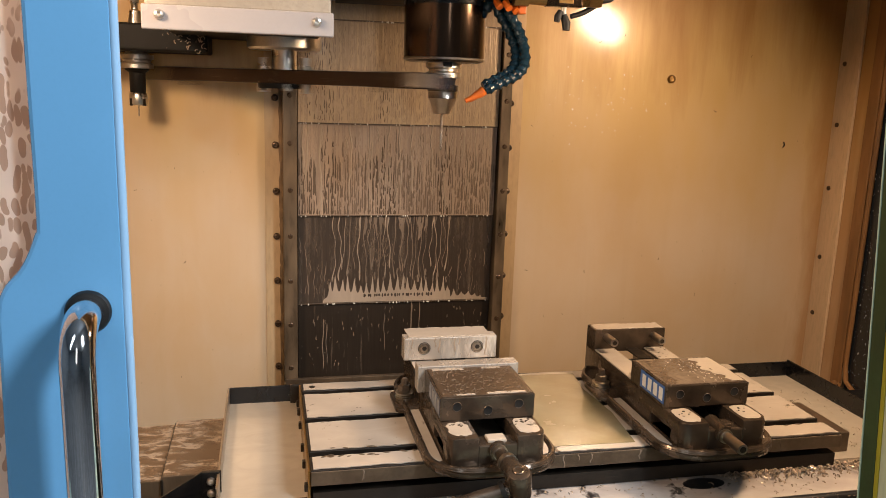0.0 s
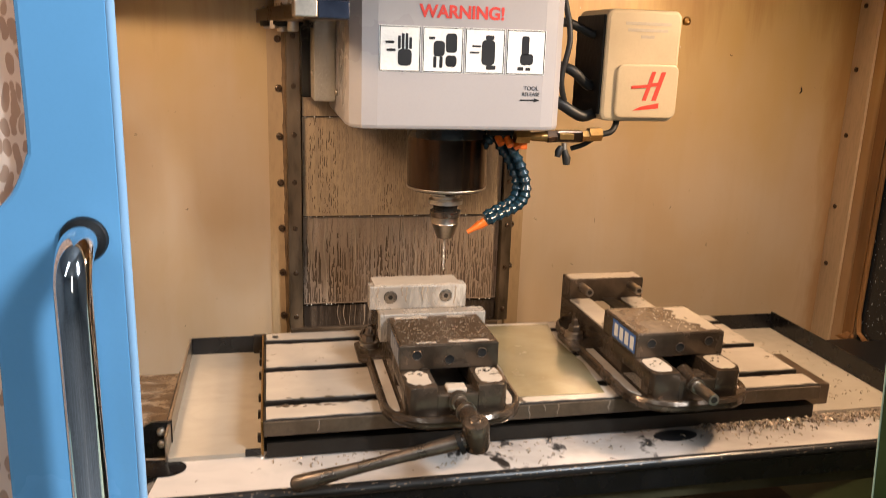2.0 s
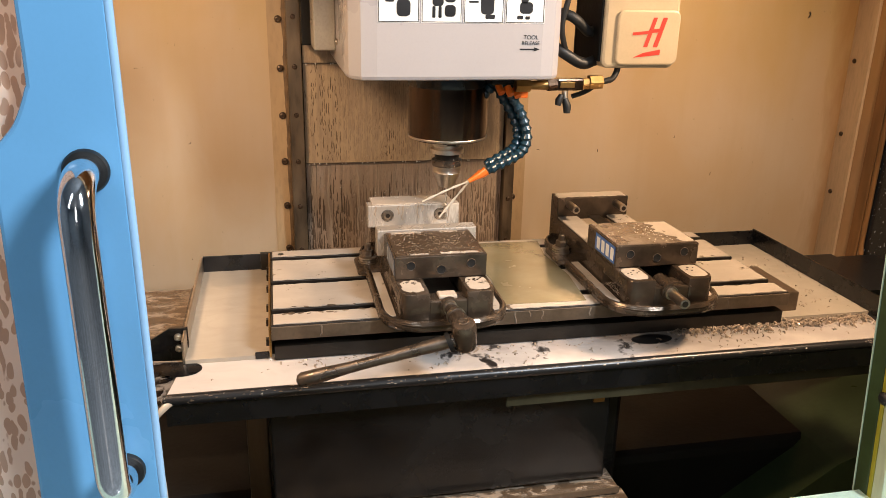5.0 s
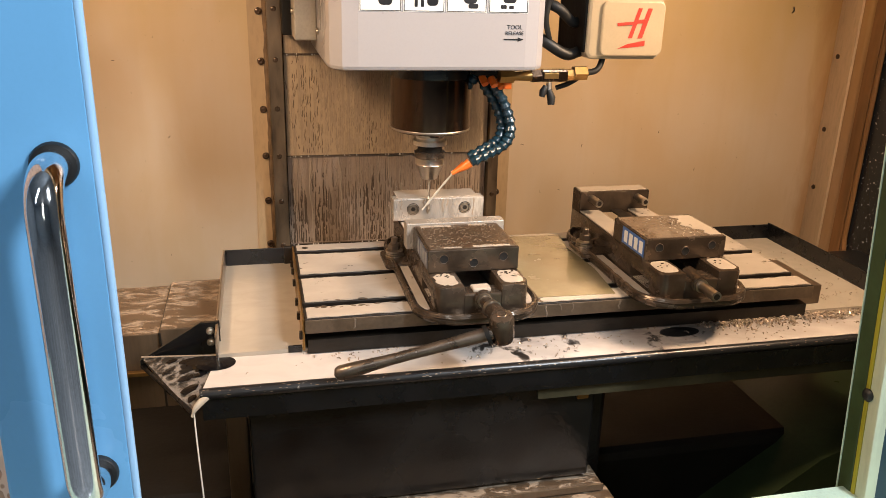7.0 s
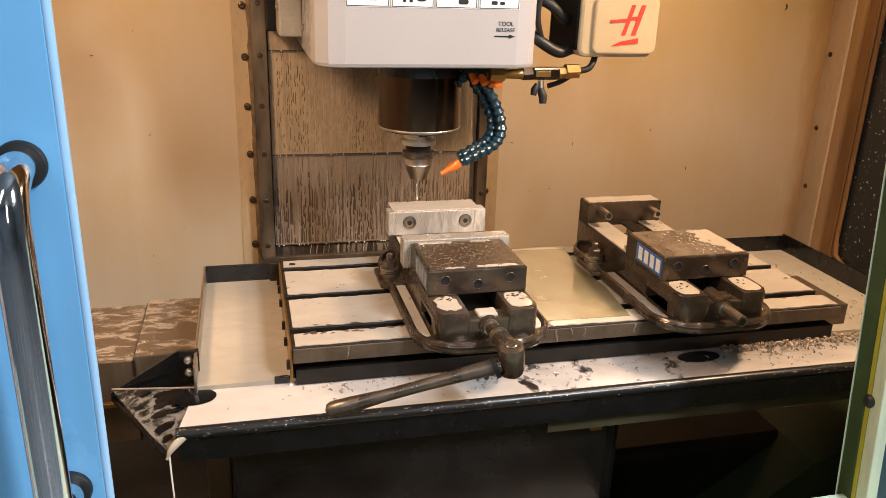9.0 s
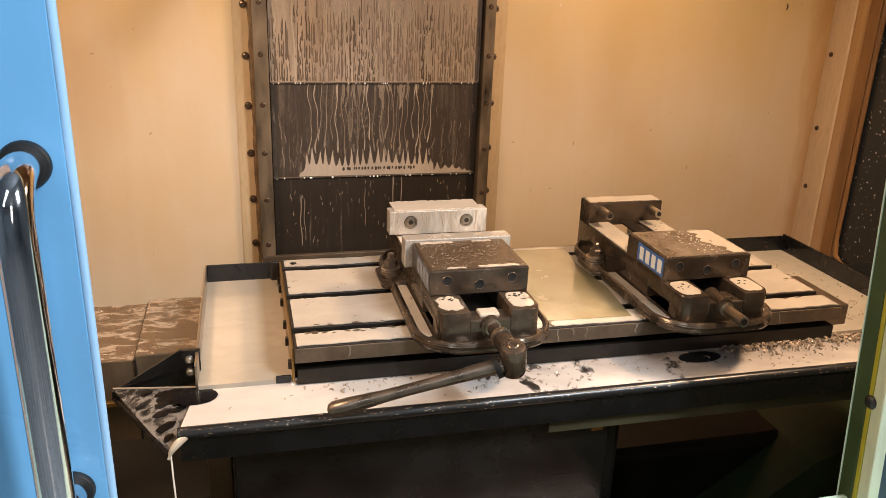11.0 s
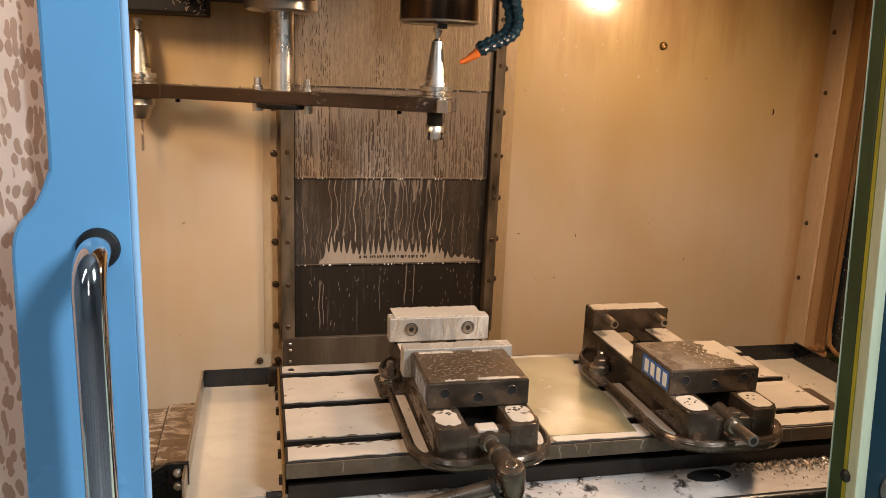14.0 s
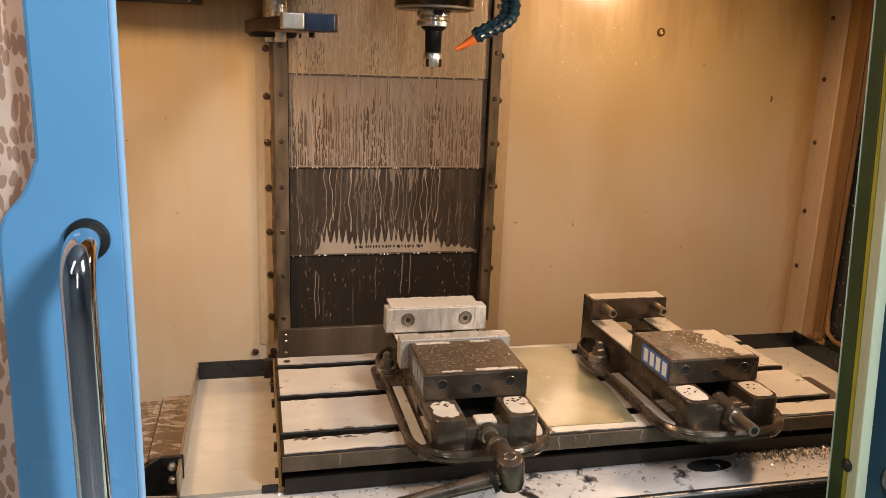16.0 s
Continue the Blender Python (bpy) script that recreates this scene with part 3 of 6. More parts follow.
    foot = tagged(mesh("trim", box(0.083, 0.563, 1.928, 1.940, 0.80, 0.929, 0.001), "sheet"), "brown steel wiper sheet closing the foot of the way cover", "trim", kind="structure")
    s = part("screw", screw_mesh(0.004, 0.002), "steel", foot, "", True)
    s.matrix_basis = pose(0.10, 1.928, 0.915)
    for z in (0.90, 0.872):
        again(s, pose(0.10, 1.928, z))
    tagged(mesh("column", box(0.05, 0.62, 2.02, 2.10, 0.45, 2.35), "dark"), "dark machine column behind the way cover", "column", kind="structure")

    # right side wall with its splashed window
    side = tagged(mesh("wall_right", box(1.46, 1.49, 1.826, YW, 0.45, 2.35), "wall"), "cream side wall with rust stains beside a window", "wall", kind="structure")
    part("wall_panel", box(1.46, 1.49, 0.95, 1.826, 0.45, 0.88), "green", side, "dark green lower wall")
    part("wall_panel", box(1.46, 1.49, 0.95, 1.826, 1.85, 2.35), "wall", side)
    part("wall_panel", box(1.46, 1.49, 0.95, 1.20, 0.88, 1.85), "wall", side)
    part("corner_strip", box(1.452, 1.4595, 1.905, YW, 0.84, 2.35, 0.001), "corner", side, "cream corner strip with a seam")
    part("rust_seam", box(1.4535, 1.4595, 1.828, 1.862, 0.88, 2.3, 0.002), "rust", side, "rust-brown sealant seam")
    part("rust_lump", lump(pose(1.452, 1.835, 0.87), 0.028, 3), "rust", side, "crusted rust and chips", True)
    part("rust_lump", lump(pose(1.45, 1.80, 0.85), 0.022, 4), "dark", side, "", True)
    c = part("bolt", screw_mesh(0.006, 0.004), "rustbolt", side, "", True)
    c.matrix_basis = pose(1.452, 1.955, 1.37, 0, 0, -90)
    for z in (1.04, 1.19, 1.53, 1.68):
        again(c, pose(1.452, 1.955, z, 0, 0, -90))
    win = tagged(new("window_1"), "dark splashed side window in the cabin", "window", kind="structure")
    part("pane", box(1.468, 1.474, 1.20, 1.826, 0.88, 1.85), "splash", win)
    frame_ = bmesh.new()
    part("window_frame", tube([(1.460, 1.821, 0.94), (1.460, 1.813, 0.90), (1.460, 1.785, 0.886), (1.460, 1.22, 0.886)], 0.006, 8, frame_), "rust", win)
    part("window_frame", rod((1.460, 1.821, 0.94), (1.460, 1.821, 1.84), 0.006, 8), "rust", win)

    # sheet added only to darken the foot of the back wall
    tagged(mesh("lower_dark_sheet", box(-0.80, 1.46, YW - 0.006, YW - 0.001, 0.45, 0.70), "dark"), "near-black sheet added over the lower back wall", "wall lining", kind="structure")
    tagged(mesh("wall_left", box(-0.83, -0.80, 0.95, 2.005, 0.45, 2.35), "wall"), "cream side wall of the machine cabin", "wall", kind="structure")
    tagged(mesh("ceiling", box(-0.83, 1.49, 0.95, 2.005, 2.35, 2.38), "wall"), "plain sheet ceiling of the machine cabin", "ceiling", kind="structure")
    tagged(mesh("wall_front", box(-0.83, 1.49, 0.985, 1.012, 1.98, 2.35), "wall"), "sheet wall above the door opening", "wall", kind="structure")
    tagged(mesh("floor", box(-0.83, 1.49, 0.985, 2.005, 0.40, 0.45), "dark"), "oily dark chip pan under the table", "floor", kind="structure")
    sill = tagged(mesh("sill", prism([(0.80, 0.0), (0.80, 0.895), (0.815, 0.905), (0.98, 0.905), (0.985, 0.88), (0.985, 0.0)], 2.32, Matrix(((0, 0, 1, -0.83), (1, 0, 0, 0), (0, 1, 0, 0), (0, 0, 0, 1)))), "pale"), "pale green enamelled front sill of the machine", "sill", kind="structure")
    # unseen shop surfaces, added for the chrome handle to reflect
    for name, b in (("wall_shop_back", box(-4, 4, -4.06, -4.0, 0, 3.4)), ("wall_shop_left", box(-4.06, -4, -4, 2.5, 0, 3.4)), ("wall_shop_right", box(4, 4.06, -4, 2.5, 0, 3.4)), ("ceiling_shop", box(-4, 4, -4, 2.5, 3.4, 3.46))):
        tagged(mesh(name, b, "shopwall"), "unseen plain workshop surface added for reflections", "wall", kind="structure")
    ground = tagged(mesh("ground", box(-6, 6, -6, 6, -0.06, 0.0), "concrete"), "unseen grey concrete workshop floor for reflections", "floor", kind="structure")


def lump(m, r, seed):
    b = bmesh.new()
    bmesh.ops.create_icosphere(b, subdivisions=3, radius=r)
    for v in b.verts:
        v.co *= 0.7 + 0.7 * noise.noise(v.co * 60 + Vector((seed, 0, 0)))
    return pour(b, bmesh.new(), m)


def build_doors():
    # left door, slid open: a blue stile with a stepped edge and a foamed window
    door = tagged(new("door_1"), "sky blue enamelled sliding door, open, with foamed window", "door", kind="structure")
    edge = curve([(-0.147, 2.06), (-0.1475, 1.60), (-0.1475, 1.475), (-0.150, 1.455), (-0.162, 1.428), (-0.178, 1.408), (-0.184, 1.385), (-0.185, 1.34), (-0.189, 1.10), (-0.195, 0.70)], 6)
    edge = [(p[0], p[1]) for p in (Vector((*q[:2], 0)) if len(q) == 2 else q for q in edge)]
    outline = [(-0.195, 0.30), (-0.0765, 0.30), (-0.0765, 2.06)] + edge
    part("panel", prism(outline, 0.016, Matrix.Translation((0, 0.92, 0)) @ FRONT, 0.004), "blue", door, "sky blue door stile with rolled edge")
    # added pale tube that paints the bright highlight along the stile
    part("edge_highlight", tube([(-0.0772, 0.9235, 0.302), (-0.0772, 0.9235, 2.058)], 0.0042, 14), "blue_edge", door, "pale bead painted as the edge highlight", True)
    part("window_pane", box(-0.62, -0.135, 0.9365, 0.941, 0.6, 2.0), "foam", door, "glass covered in drying coolant foam")
    part("panel", box(-0.70, -0.60, 0.92, 0.965, 0.30, 2.06, 0.003), "blue", door)
    part("panel", box(-0.60, -0.19, 0.92, 0.965, 0.30, 0.62, 0.003), "blue", door)
    hx, zt, zb, yh = -0.109, 1.387, 1.086, 0.868
    path = [(hx, 0.93, zt), (hx, 0.90, zt)]
    for k in range(1, 9):
        a = radians(90 * k / 8)
        path.append((hx, 0.90 - 0.032 * math.sin(a), zt - 0.032 * (1 - math.cos(a))))
    path += [(hx, yh, zt - 0.06 - 0.02 * k) for k in range(10)]
    for k in range(9):
        a = radians(90 * k / 8)
        path.append((hx, yh + 0.032 * (1 - math.cos(a)), zb + 0.032 - 0.032 * math.sin(a)))
    path += [(hx, 0.93, zb)]
    part("handle", tube(path, 0.0145, 28), "chrome", door, "bent chrome tube handle", True)
    for z in (zt, zb):
        part("grommet", lathe([(0.0146, 0), (0.0196, 0), (0.0196, 0.003), (0.0182, 0.0052), (0.0146, 0.0052)], 28, pose(hx, 0.92, z, 90)), "rubber", door, "black rubber grommet", True)
    # right door: its gasketed edge and its face
    lean = Matrix.Translation((0, 0.98, 0.905)) @ Matrix.Rotation(radians(-RIGHT_LEAN), 4, "X") @ Matrix.Translation((0, -0.98, -0.905))
    door = tagged(new("door_2"), "deep teal sliding door with pale gasketed edge", "door", kind="structure")
    part("panel", box(0.808, 1.50, 0.944, 0.968, 0.30, 2.10, 0.002), "teal", door, "deep teal enamelled door face").matrix_basis = lean
    part("edge_strip", box(0.8035, 0.820, 0.943, 0.961, 0.30, 2.10, 0.0015), "door_edge", door, "grey-green door edge").matrix_basis = lean
    part("gasket", box(0.8025, 0.830, 0.961, 0.9675, 0.30, 2.10, 0.001), "yellow", door, "yellowed sealing strip").matrix_basis = lean
    part("gasket", box(0.8015, 0.830, 0.9675, 0.990, 0.30, 2.10, 0.001), "gasket", door, "dark green rubber strip").matrix_basis = lean
    part("lip", box(0.8005, 0.806, 0.990, 0.992, 0.30, 2.10, 0.0004), "pale", door, "chipped pale lip").matrix_basis = lean
    b = part("plug", lathe([(0.008, -0.003), (0.009, 0.002), (0.006, 0.005), (0.003, 0.0055)], 14, pose(0, 0, 0, 0, -90, 0)), "rubber", door, "black rubber plug", True)
    b.matrix_basis = lean @ pose(0.8035, 0.962, 1.046)
    for z in (1.033, 1.32):
        k = part("knob", lathe([(0.020, 0), (0.021, 0.003), (0.013, 0.004), (0.013, 0.012), (0.010, 0.017), (0.004, 0.019)], 20, pose(0, 0, 0, 90)), "steel", door, "domed steel knob", True)
        k.matrix_basis = lean @ pose(0.862, 0.944, z)


RIGHT_LEAN = 5.0

# ---- Z way cover, table, saddle ----
COVERS = []


def run_ribbon(b, x, z, length, width, rng, y, sway=0.0012, head=1.0, tail=1.0, proud=0.0006, steps=7):
    """A wavy run of liquid on an upright sheet, from z down: narrow or wide at head and tail, domed across."""
    rows, ph, k = [], rng.uniform(0, 6.3), rng.uniform(0.6, 1.4)
    for i in range(steps + 1):
        u = i / steps
        w = 0.5 * width * (head + (1 - head) * min(1, 4 * u)) * (1 + (tail - 1) * max(0, (u - 0.7) / 0.3) ** 1.5)
        if i in (0, steps):
            w *= 0.35
        cx = x + sway * math.sin(ph + 5.2 * k * u) + sway * 0.5 * math.sin(2 * ph + 13 * k * u)
        zz = z - length * u
        rows.append([b.verts.new((cx - w, y, zz)), b.verts.new((cx, y - proud, zz)), b.verts.new((cx + w, y, zz))])
    for p, q in zip(rows, rows[1:]):
        for c in (0, 1):
            b.faces.new((p[c], q[c], q[c + 1], p[c + 1]))
    return b


def milk_on_pale(c, y):
    """Milky veil torn into many narrow bare lenses, with a few thick pale runs."""
    rng = random.Random(41)
    bare, runs = bmesh.new(), bmesh.new()
    for col in range(102):
        x = 0.116 + col * 0.00436 + rng.uniform(-0.0016, 0.0016)
        z = 1.512 - rng.uniform(0.0, 0.10)
        while z > 1.312:
            deep = min(1, max(0, (1.515 - z) / 0.09))
            ln = rng.uniform(0.012, 0.045) + 0.040 * rng.random() ** 1.6
            ln = min(ln, z - 1.305)
            if rng.random() < 0.10 + 0.82 * deep and ln > 0.004:
                run_ribbon(bare, x + rng.uniform(-0.0008, 0.0008), z, ln, rng.uniform(0.0012, 0.0024) + 0.0014 * deep * rng.random(), rng, y, 0.0005, 0.35, 1.8, 0.0002, 10)
            z -= ln + rng.uniform(0.002, 0.010)
    for x, ln, w in ((0.163, 0.20, 0.0040), (0.228, 0.17, 0.0038), (0.314, 0.14, 0.0028), (0.366, 0.16, 0.0036), (0.411, 0.14, 0.003), (0.483, 0.085, 0.0050), (0.125, 0.12, 0.0036), (0.132, 0.16, 0.0028), (0.515, 0.13, 0.0026), (0.27, 0.20, 0.0022), (0.34, 0.205, 0.0025), (0.445, 0.20, 0.0022)):
        part("milk_run", run_ribbon(bmesh.new(), x, 1.513, ln, w, rng, y, 0.0026, 1.3, 1.2, 0.0007, 18), "run", c, "", True)
    for k in range(34):
        run_ribbon(runs, rng.uniform(0.116, 0.558), 1.51 - rng.uniform(0, 0.14), rng.uniform(0.03, 0.08), rng.uniform(0.0012, 0.0024), rng, y, 0.0018, 0.5, 1.3, 0.0006, 9)
    tagged(part("torn_veil", bare, "bare", c, "narrow bare streaks in the veil", True), kind="stuff")
    tagged(part("milk_spatter", runs, "run", c, "short pale coolant streaks", True), kind="stuff")


def milk_on_top(c, y):
    """Thin film parted by short fine bare streaks."""
    rng = random.Random(37)
    bare = bmesh.new()
    for col in range(98):
        x, z = 0.116 + col * 0.00455 + rng.uniform(-0.001, 0.001), 1.730 - rng.uniform(0, 0.04)
        while z > 1.515:
            ln = min(rng.uniform(0.006, 0.030), z - 1.512)
            if rng.random() < 0.62 and ln > 0.004:
                run_ribbon(bare, x, z, ln, rng.uniform(0.0010, 0.0024), rng, y, 0.0006, 0.4, 1.5, 0.0002, 6)
            z -= ln + rng.uniform(0.002, 0.014)
    tagged(part("torn_veil", bare, "bare_faint", c, "fine bare streaks in the film", True), kind="stuff")


def milk_on_dark(c, y):
    """Dark plate: separate wavy runs that end in a white puddle with bare drops along its top."""
    rng = random.Random(43)
    runs, bare = bmesh.new(), bmesh.new()
    xs = [0.196, 0.206, 0.216, 0.229, 0.242, 0.253, 0.266, 0.273, 0.281, 0.290, 0.299, 0.311, 0.321, 0.333, 0.345, 0.352, 0.362, 0.371, 0.381, 0.393, 0.404, 0.418, 0.428, 0.436, 0.447, 0.456]
    for x in xs:
        part("milk_run", run_ribbon(bmesh.new(), x + rng.uniform(-0.003, 0.003), 1.300, rng.uniform(0.120, 0.166), rng.uniform(0.0011, 0.0020), rng, y, 0.0032, rng.uniform(0.8, 3.0), 2.4, 0.0006, 18), rng.choice(("thin_run", "thin_run", "thin_run", "run")), c, "", True)
    for k in range(26):
        run_ribbon(runs, rng.uniform(0.26, 0.46), 1.300, rng.uniform(0.015, 0.06), rng.uniform(0.002, 0.005), rng, y, 0.0015, 1.8, 0.4, 0.0005, 7)
    for k in range(46):
        x = rng.choice((rng.uniform(0.118, 0.19), rng.uniform(0.46, 0.558)))
        run_ribbon(runs, x, rng.uniform(1.13, 1.26), rng.uniform(0.01, 0.05), rng.uniform(0.0010, 0.0022), rng, y, 0.0015, 0.4, 1.4, 0.0005, 7)
    for k in range(60):
        run_ribbon(runs, rng.gauss(0.295, 0.022), rng.gauss(1.225, 0.022), rng.uniform(0.004, 0.014), rng.uniform(0.0012, 0.0022), rng, y, 0.0016, 0.6, 1.2, 0.0005, 5)
    # the puddle climbs into cusps where runs meet it, with round bare hollows between
    cusps, x = [], 0.170
    while x < 0.556:
        tall = 1.0 if x < 0.455 else 0.45
        cusps.append((x, tall * rng.uniform(0.020, 0.046)))
        x += rng.uniform(0.009, 0.019)
    low, high = [], []
    for k in range(261):
        x = 0.168 + 0.388 * k / 260
        edge = min(1, (x - 0.168) / 0.02, (0.556 - x) / 0.05)
        i = max(j for j, c_ in enumerate(cusps) if c_[0] <= x or j == 0)
        (xa, ha), (xb, hb) = cusps[i], cusps[min(i + 1, len(cusps) - 1)]
        u = (x - xa) / max(1e-5, xb - xa) if xb > xa else 0.0
        rise = max(ha * max(0, 1 - 2.1 * u) ** 1.8, hb * max(0, 1 - 2.1 * (1 - u)) ** 1.8)
        low.append((x, 1.1005))
        high.append((x, 1.1025 + max(0, edge) * ((0.021 if x < 0.465 else 0.006) + 0.003 * math.sin(40 * x) + rise)))
    pud = bmesh.new()
    cols = [[pud.verts.new((x, yy, z)) for yy, z in ((y - 0.0006, zl), (y - 0.0006, zh), (y, zh))] for (x, zl), (_, zh) in zip(low, high)]
    for p, q in zip(cols, cols[1:]):
        pud.faces.new((p[0], q[0], q[1], p[1]))
        pud.faces.new((p[1], q[1], q[2], p[2]))
    for k in range(16):
        x = 0.20 + 0.0165 * k + rng.uniform(-0.005, 0.005)
        run_ribbon(runs, x + 0.004, 1.168 + rng.uniform(-0.012, 0.012), rng.uniform(0.010, 0.02), rng.uniform(0.002, 0.004), rng, y, 0.0006, 0.5, 1.6, 0.0004, 6)
    for k in range(24):
        x = 0.265 + 0.0068 * k + rng.uniform(-0.002, 0.002)
        run_ribbon(bare, x, 1.1195, rng.uniform(0.006, 0.009), rng.uniform(0.003, 0.0052), rng, y - 0.0007, 0.0002, 0.7, 1.0, 0.0003, 4)
    part("puddle", pud, "run", c, "white puddle along the lower hem")
    tagged(part("milk_spatter", runs, "thin_run", c, "short coolant streaks", True), kind="stuff")
    tagged(part("torn_puddle", bare, "bare_dark", c, "bare drops in the puddle", True), kind="stuff")


def milk_on_foot(c, y):
    rng = random.Random(47)
    runs = bmesh.new()
    for x, z, ln, w in ((0.170, 1.06, 0.12, 0.004), (0.178, 1.05, 0.10, 0.003), (0.312, 1.07, 0.09, 0.003), (0.374, 1.096, 0.10, 0.005), (0.393, 1.096, 0.10, 0.0035)):
        part("milk_run", run_ribbon(bmesh.new(), x, z, ln, w * 0.55, rng, y, 0.0015, 1.6, 1.1, 0.0005, 12), "thin_run", c, "", True)
    for k in range(90):
        run_ribbon(runs, rng.uniform(0.118, 0.556), rng.uniform(0.95, 1.09), rng.uniform(0.003, 0.012), rng.uniform(0.0010, 0.0024), rng, y, 0.0006, 0.6, 1.3, 0.0006, 4)
    tagged(part("milk_spatter", runs, "thin_run", c, "sparse coolant spatter", True), kind="stuff")


def build_way_cover():
    for z0, z1, y, material, label in (
        (1.723, 2.345, 1.945, "drip_top", "filmed steel way cover plate"),
        (1.505, 1.735, 1.949, "drip_top", "brown steel way cover plate with coolant film"),
        (1.301, 1.515, 1.953, "drip_pale", "steel way cover plate veiled in milky coolant runs"),
        (1.097, 1.311, 1.957, "drip_dark", "dark way cover plate with hanging milky drips"),
        (0.80, 1.107, 1.961, "drip_few", "dark wet way cover plate with few drips"),
    ):
        c = thing("way_cover_plate", label, "way cover", "telescopic column cover")
        part("plate", box(0.113, 0.562, y, y + 0.003, z0, z1, 0.0008), material, c)
        part("wiper_lip", box(0.113, 0.562, y - 0.0015, y, z0, z0 + 0.0025, 0.0005), "table_side", c, "bright wiper lip")
        drop = part("droplet", lathe([(0.0006, -0.004), (0.0022, -0.0025), (0.0024, -0.0005), (0.0008, 0.002)], 8), "milk", c, "", True)
        rng = random.Random(int(z0 * 100))
        drop.matrix_basis = pose(0.12, y - 0.002, z0) @ Matrix.Scale(0.5, 4)
        for k in range(24):
            again(drop, pose(rng.uniform(0.118, 0.557), y - 0.002, z0 + 0.001) @ Matrix.Scale(rng.uniform(0.3, 0.75), 4))
        if material in ("drip_pale", "drip_dark", "drip_few"):
            {"drip_pale": milk_on_pale, "drip_dark": milk_on_dark, "drip_few": milk_on_foot}[material](c, y - 0.0001)
        if z0 == 1.505:
            milk_on_top(c, y - 0.0001)
        COVERS.append(c)


TX0, TX1, TY0, TY1, TZ = 0.067, 0.981, 1.163, 1.519, 1.025
SLOTS = (1.218, 1.346, 1.472)
ON_TABLE, ON_SADDLE = [], []


def ragged(x0, x1, y0, y1, seed, step=0.012, slack=0.0018):
    """A rectangle with an uneven outline."""
    rng = random.Random(seed)
    n = int((x1 - x0) / step)
    low = [(x0 + (x1 - x0) * k / n, y0 + rng.uniform(-1, 1) * slack) for k in range(n + 1)]
    high = [(x0 + (x1 - x0) * k / n, y1 + rng.uniform(-1, 1) * slack) for k in range(n + 1)]
    return low + high[::-1]


def build_table():
    t = thing("machine_table", "T-slotted iron machine table flooded with milky coolant", "machine table")
    edges = [TY0]
    for s in SLOTS:
        edges += [s - 0.008, s + 0.008]
    edges.append(TY1)
    for y0, y1 in zip(edges[::2], edges[1::2]):
        # strip sides take the shadow colour so the slots look deep
        strip = part("table_strip", box(TX0, TX1, y0, y1, TZ - 0.026, TZ - 0.0012, 0.0015), "slot", t, "iron strip darkened for slot shade and bare rims")
        part("milk_film", prism(ragged(TX0 + 0.004, TX1 - 0.004, y0 + 0.0035, y1 - 0.0035, int(y0 * 1000)), 0.0013, Matrix.Translation((0, 0, TZ - 0.0013))), "table", strip, "standing film of milky coolant")
    rng = random.Random(23)
    spot = part("bare_spot", lathe([(0.0060, 0), (0.0052, 0.0005), (0.0002, 0.0007)], 10), "table_side", t, "", True)
    spot.matrix_basis = pose(0.10, 1.205, TZ)
    for x, y, a in ((0.09, 1.204, 8), (0.115, 1.203, 8), (0.128, 1.200, 5), (0.148, 1.203, 7), (0.162, 1.202, 9), (0.171, 1.199, 5), (0.188, 1.205, 8), (0.215, 1.206, 10), (0.232, 1.206, 6), (0.105, 1.232, 6), (0.125, 1.230, 6), (0.165, 1.230, 9), (0.172, 1.2285, 5), (0.205, 1.229, 4), (0.90, 1.204, 7), (0.925, 1.206, 8)):
        again(spot, pose(x, y, TZ, 0, 0, rng.uniform(-30, 30)) @ Matrix.Diagonal((a / 8, a / 18, 1, 1)))
    part("bed", box(TX0 + 0.004, TX1 - 0.004, TY0 + 0.004, TY1 - 0.004, 0.962, TZ - 0.040), "slot", t, "slot bottom and table side painted shade-dark")
    part("front_edge", box(TX0, TX1, TY0 - 0.0025, TY0 - 0.0002, TZ - 0.026, TZ - 0.003, 0.001), "table_side", t, "brown machined front edge")
    part("end_plate", box(TX0 - 0.004, TX0 - 0.0003, TY0 + 0.002, TY1, 0.968, TZ - 0.003, 0.001), "brass", t, "rust-tinted end face")
    part("rear_ledge", box(TX0 - 0.02, TX1, TY1 + 0.0005, TY1 + 0.010, 0.985, TZ - 0.004, 0.0015), "slot", t, "narrow rear ledge")
    part("strip_hole", lathe([(0.006, 0), (0.006, 0.0004), (0.001, 0.0004)], 14, pose(0.087, 1.497, TZ)), "slot", t)
    nub = part("slot_plug", box(-0.005, 0.001, -0.005, 0.005, -0.006, 0.006, 0.001), "slot", t)
    nub.matrix_basis = pose(TX0 - 0.004, 1.178, 0.99)
    for y in (1.25, 1.31, 1.40, 1.46, 1.50):
        again(nub, pose(TX0 - 0.004, y, 0.992))
    part("flood", prism([(0.452, 1.185), (0.600, 1.180), (0.612, 1.300), (0.604, 1.420), (0.616, 1.500), (0.470, 1.505), (0.455, 1.400), (0.462, 1.30)], 0.0012, Matrix.Translation((0, 0, TZ - 0.0003))), "flood", t, "sheet of thin greenish coolant")
    rng = random.Random(17)
    for x in (0.145, 0.468, 0.493, 0.515, 0.600, 0.86):
        part("milk_run", run_ribbon(bmesh.new(), x, TZ - 0.004, rng.uniform(0.010, 0.026), rng.uniform(0.0012, 0.0026), rng, TY0 - 0.0027, 0.0014, 2.5, 1.2, 0.0006, 8), "thin_run", t, "coolant running over the front edge", True)
    # tray round the table and the apron before it
    tray = thing("coolant_tray", "black enamelled coolant tray full of milky coolant round the table", "tray")
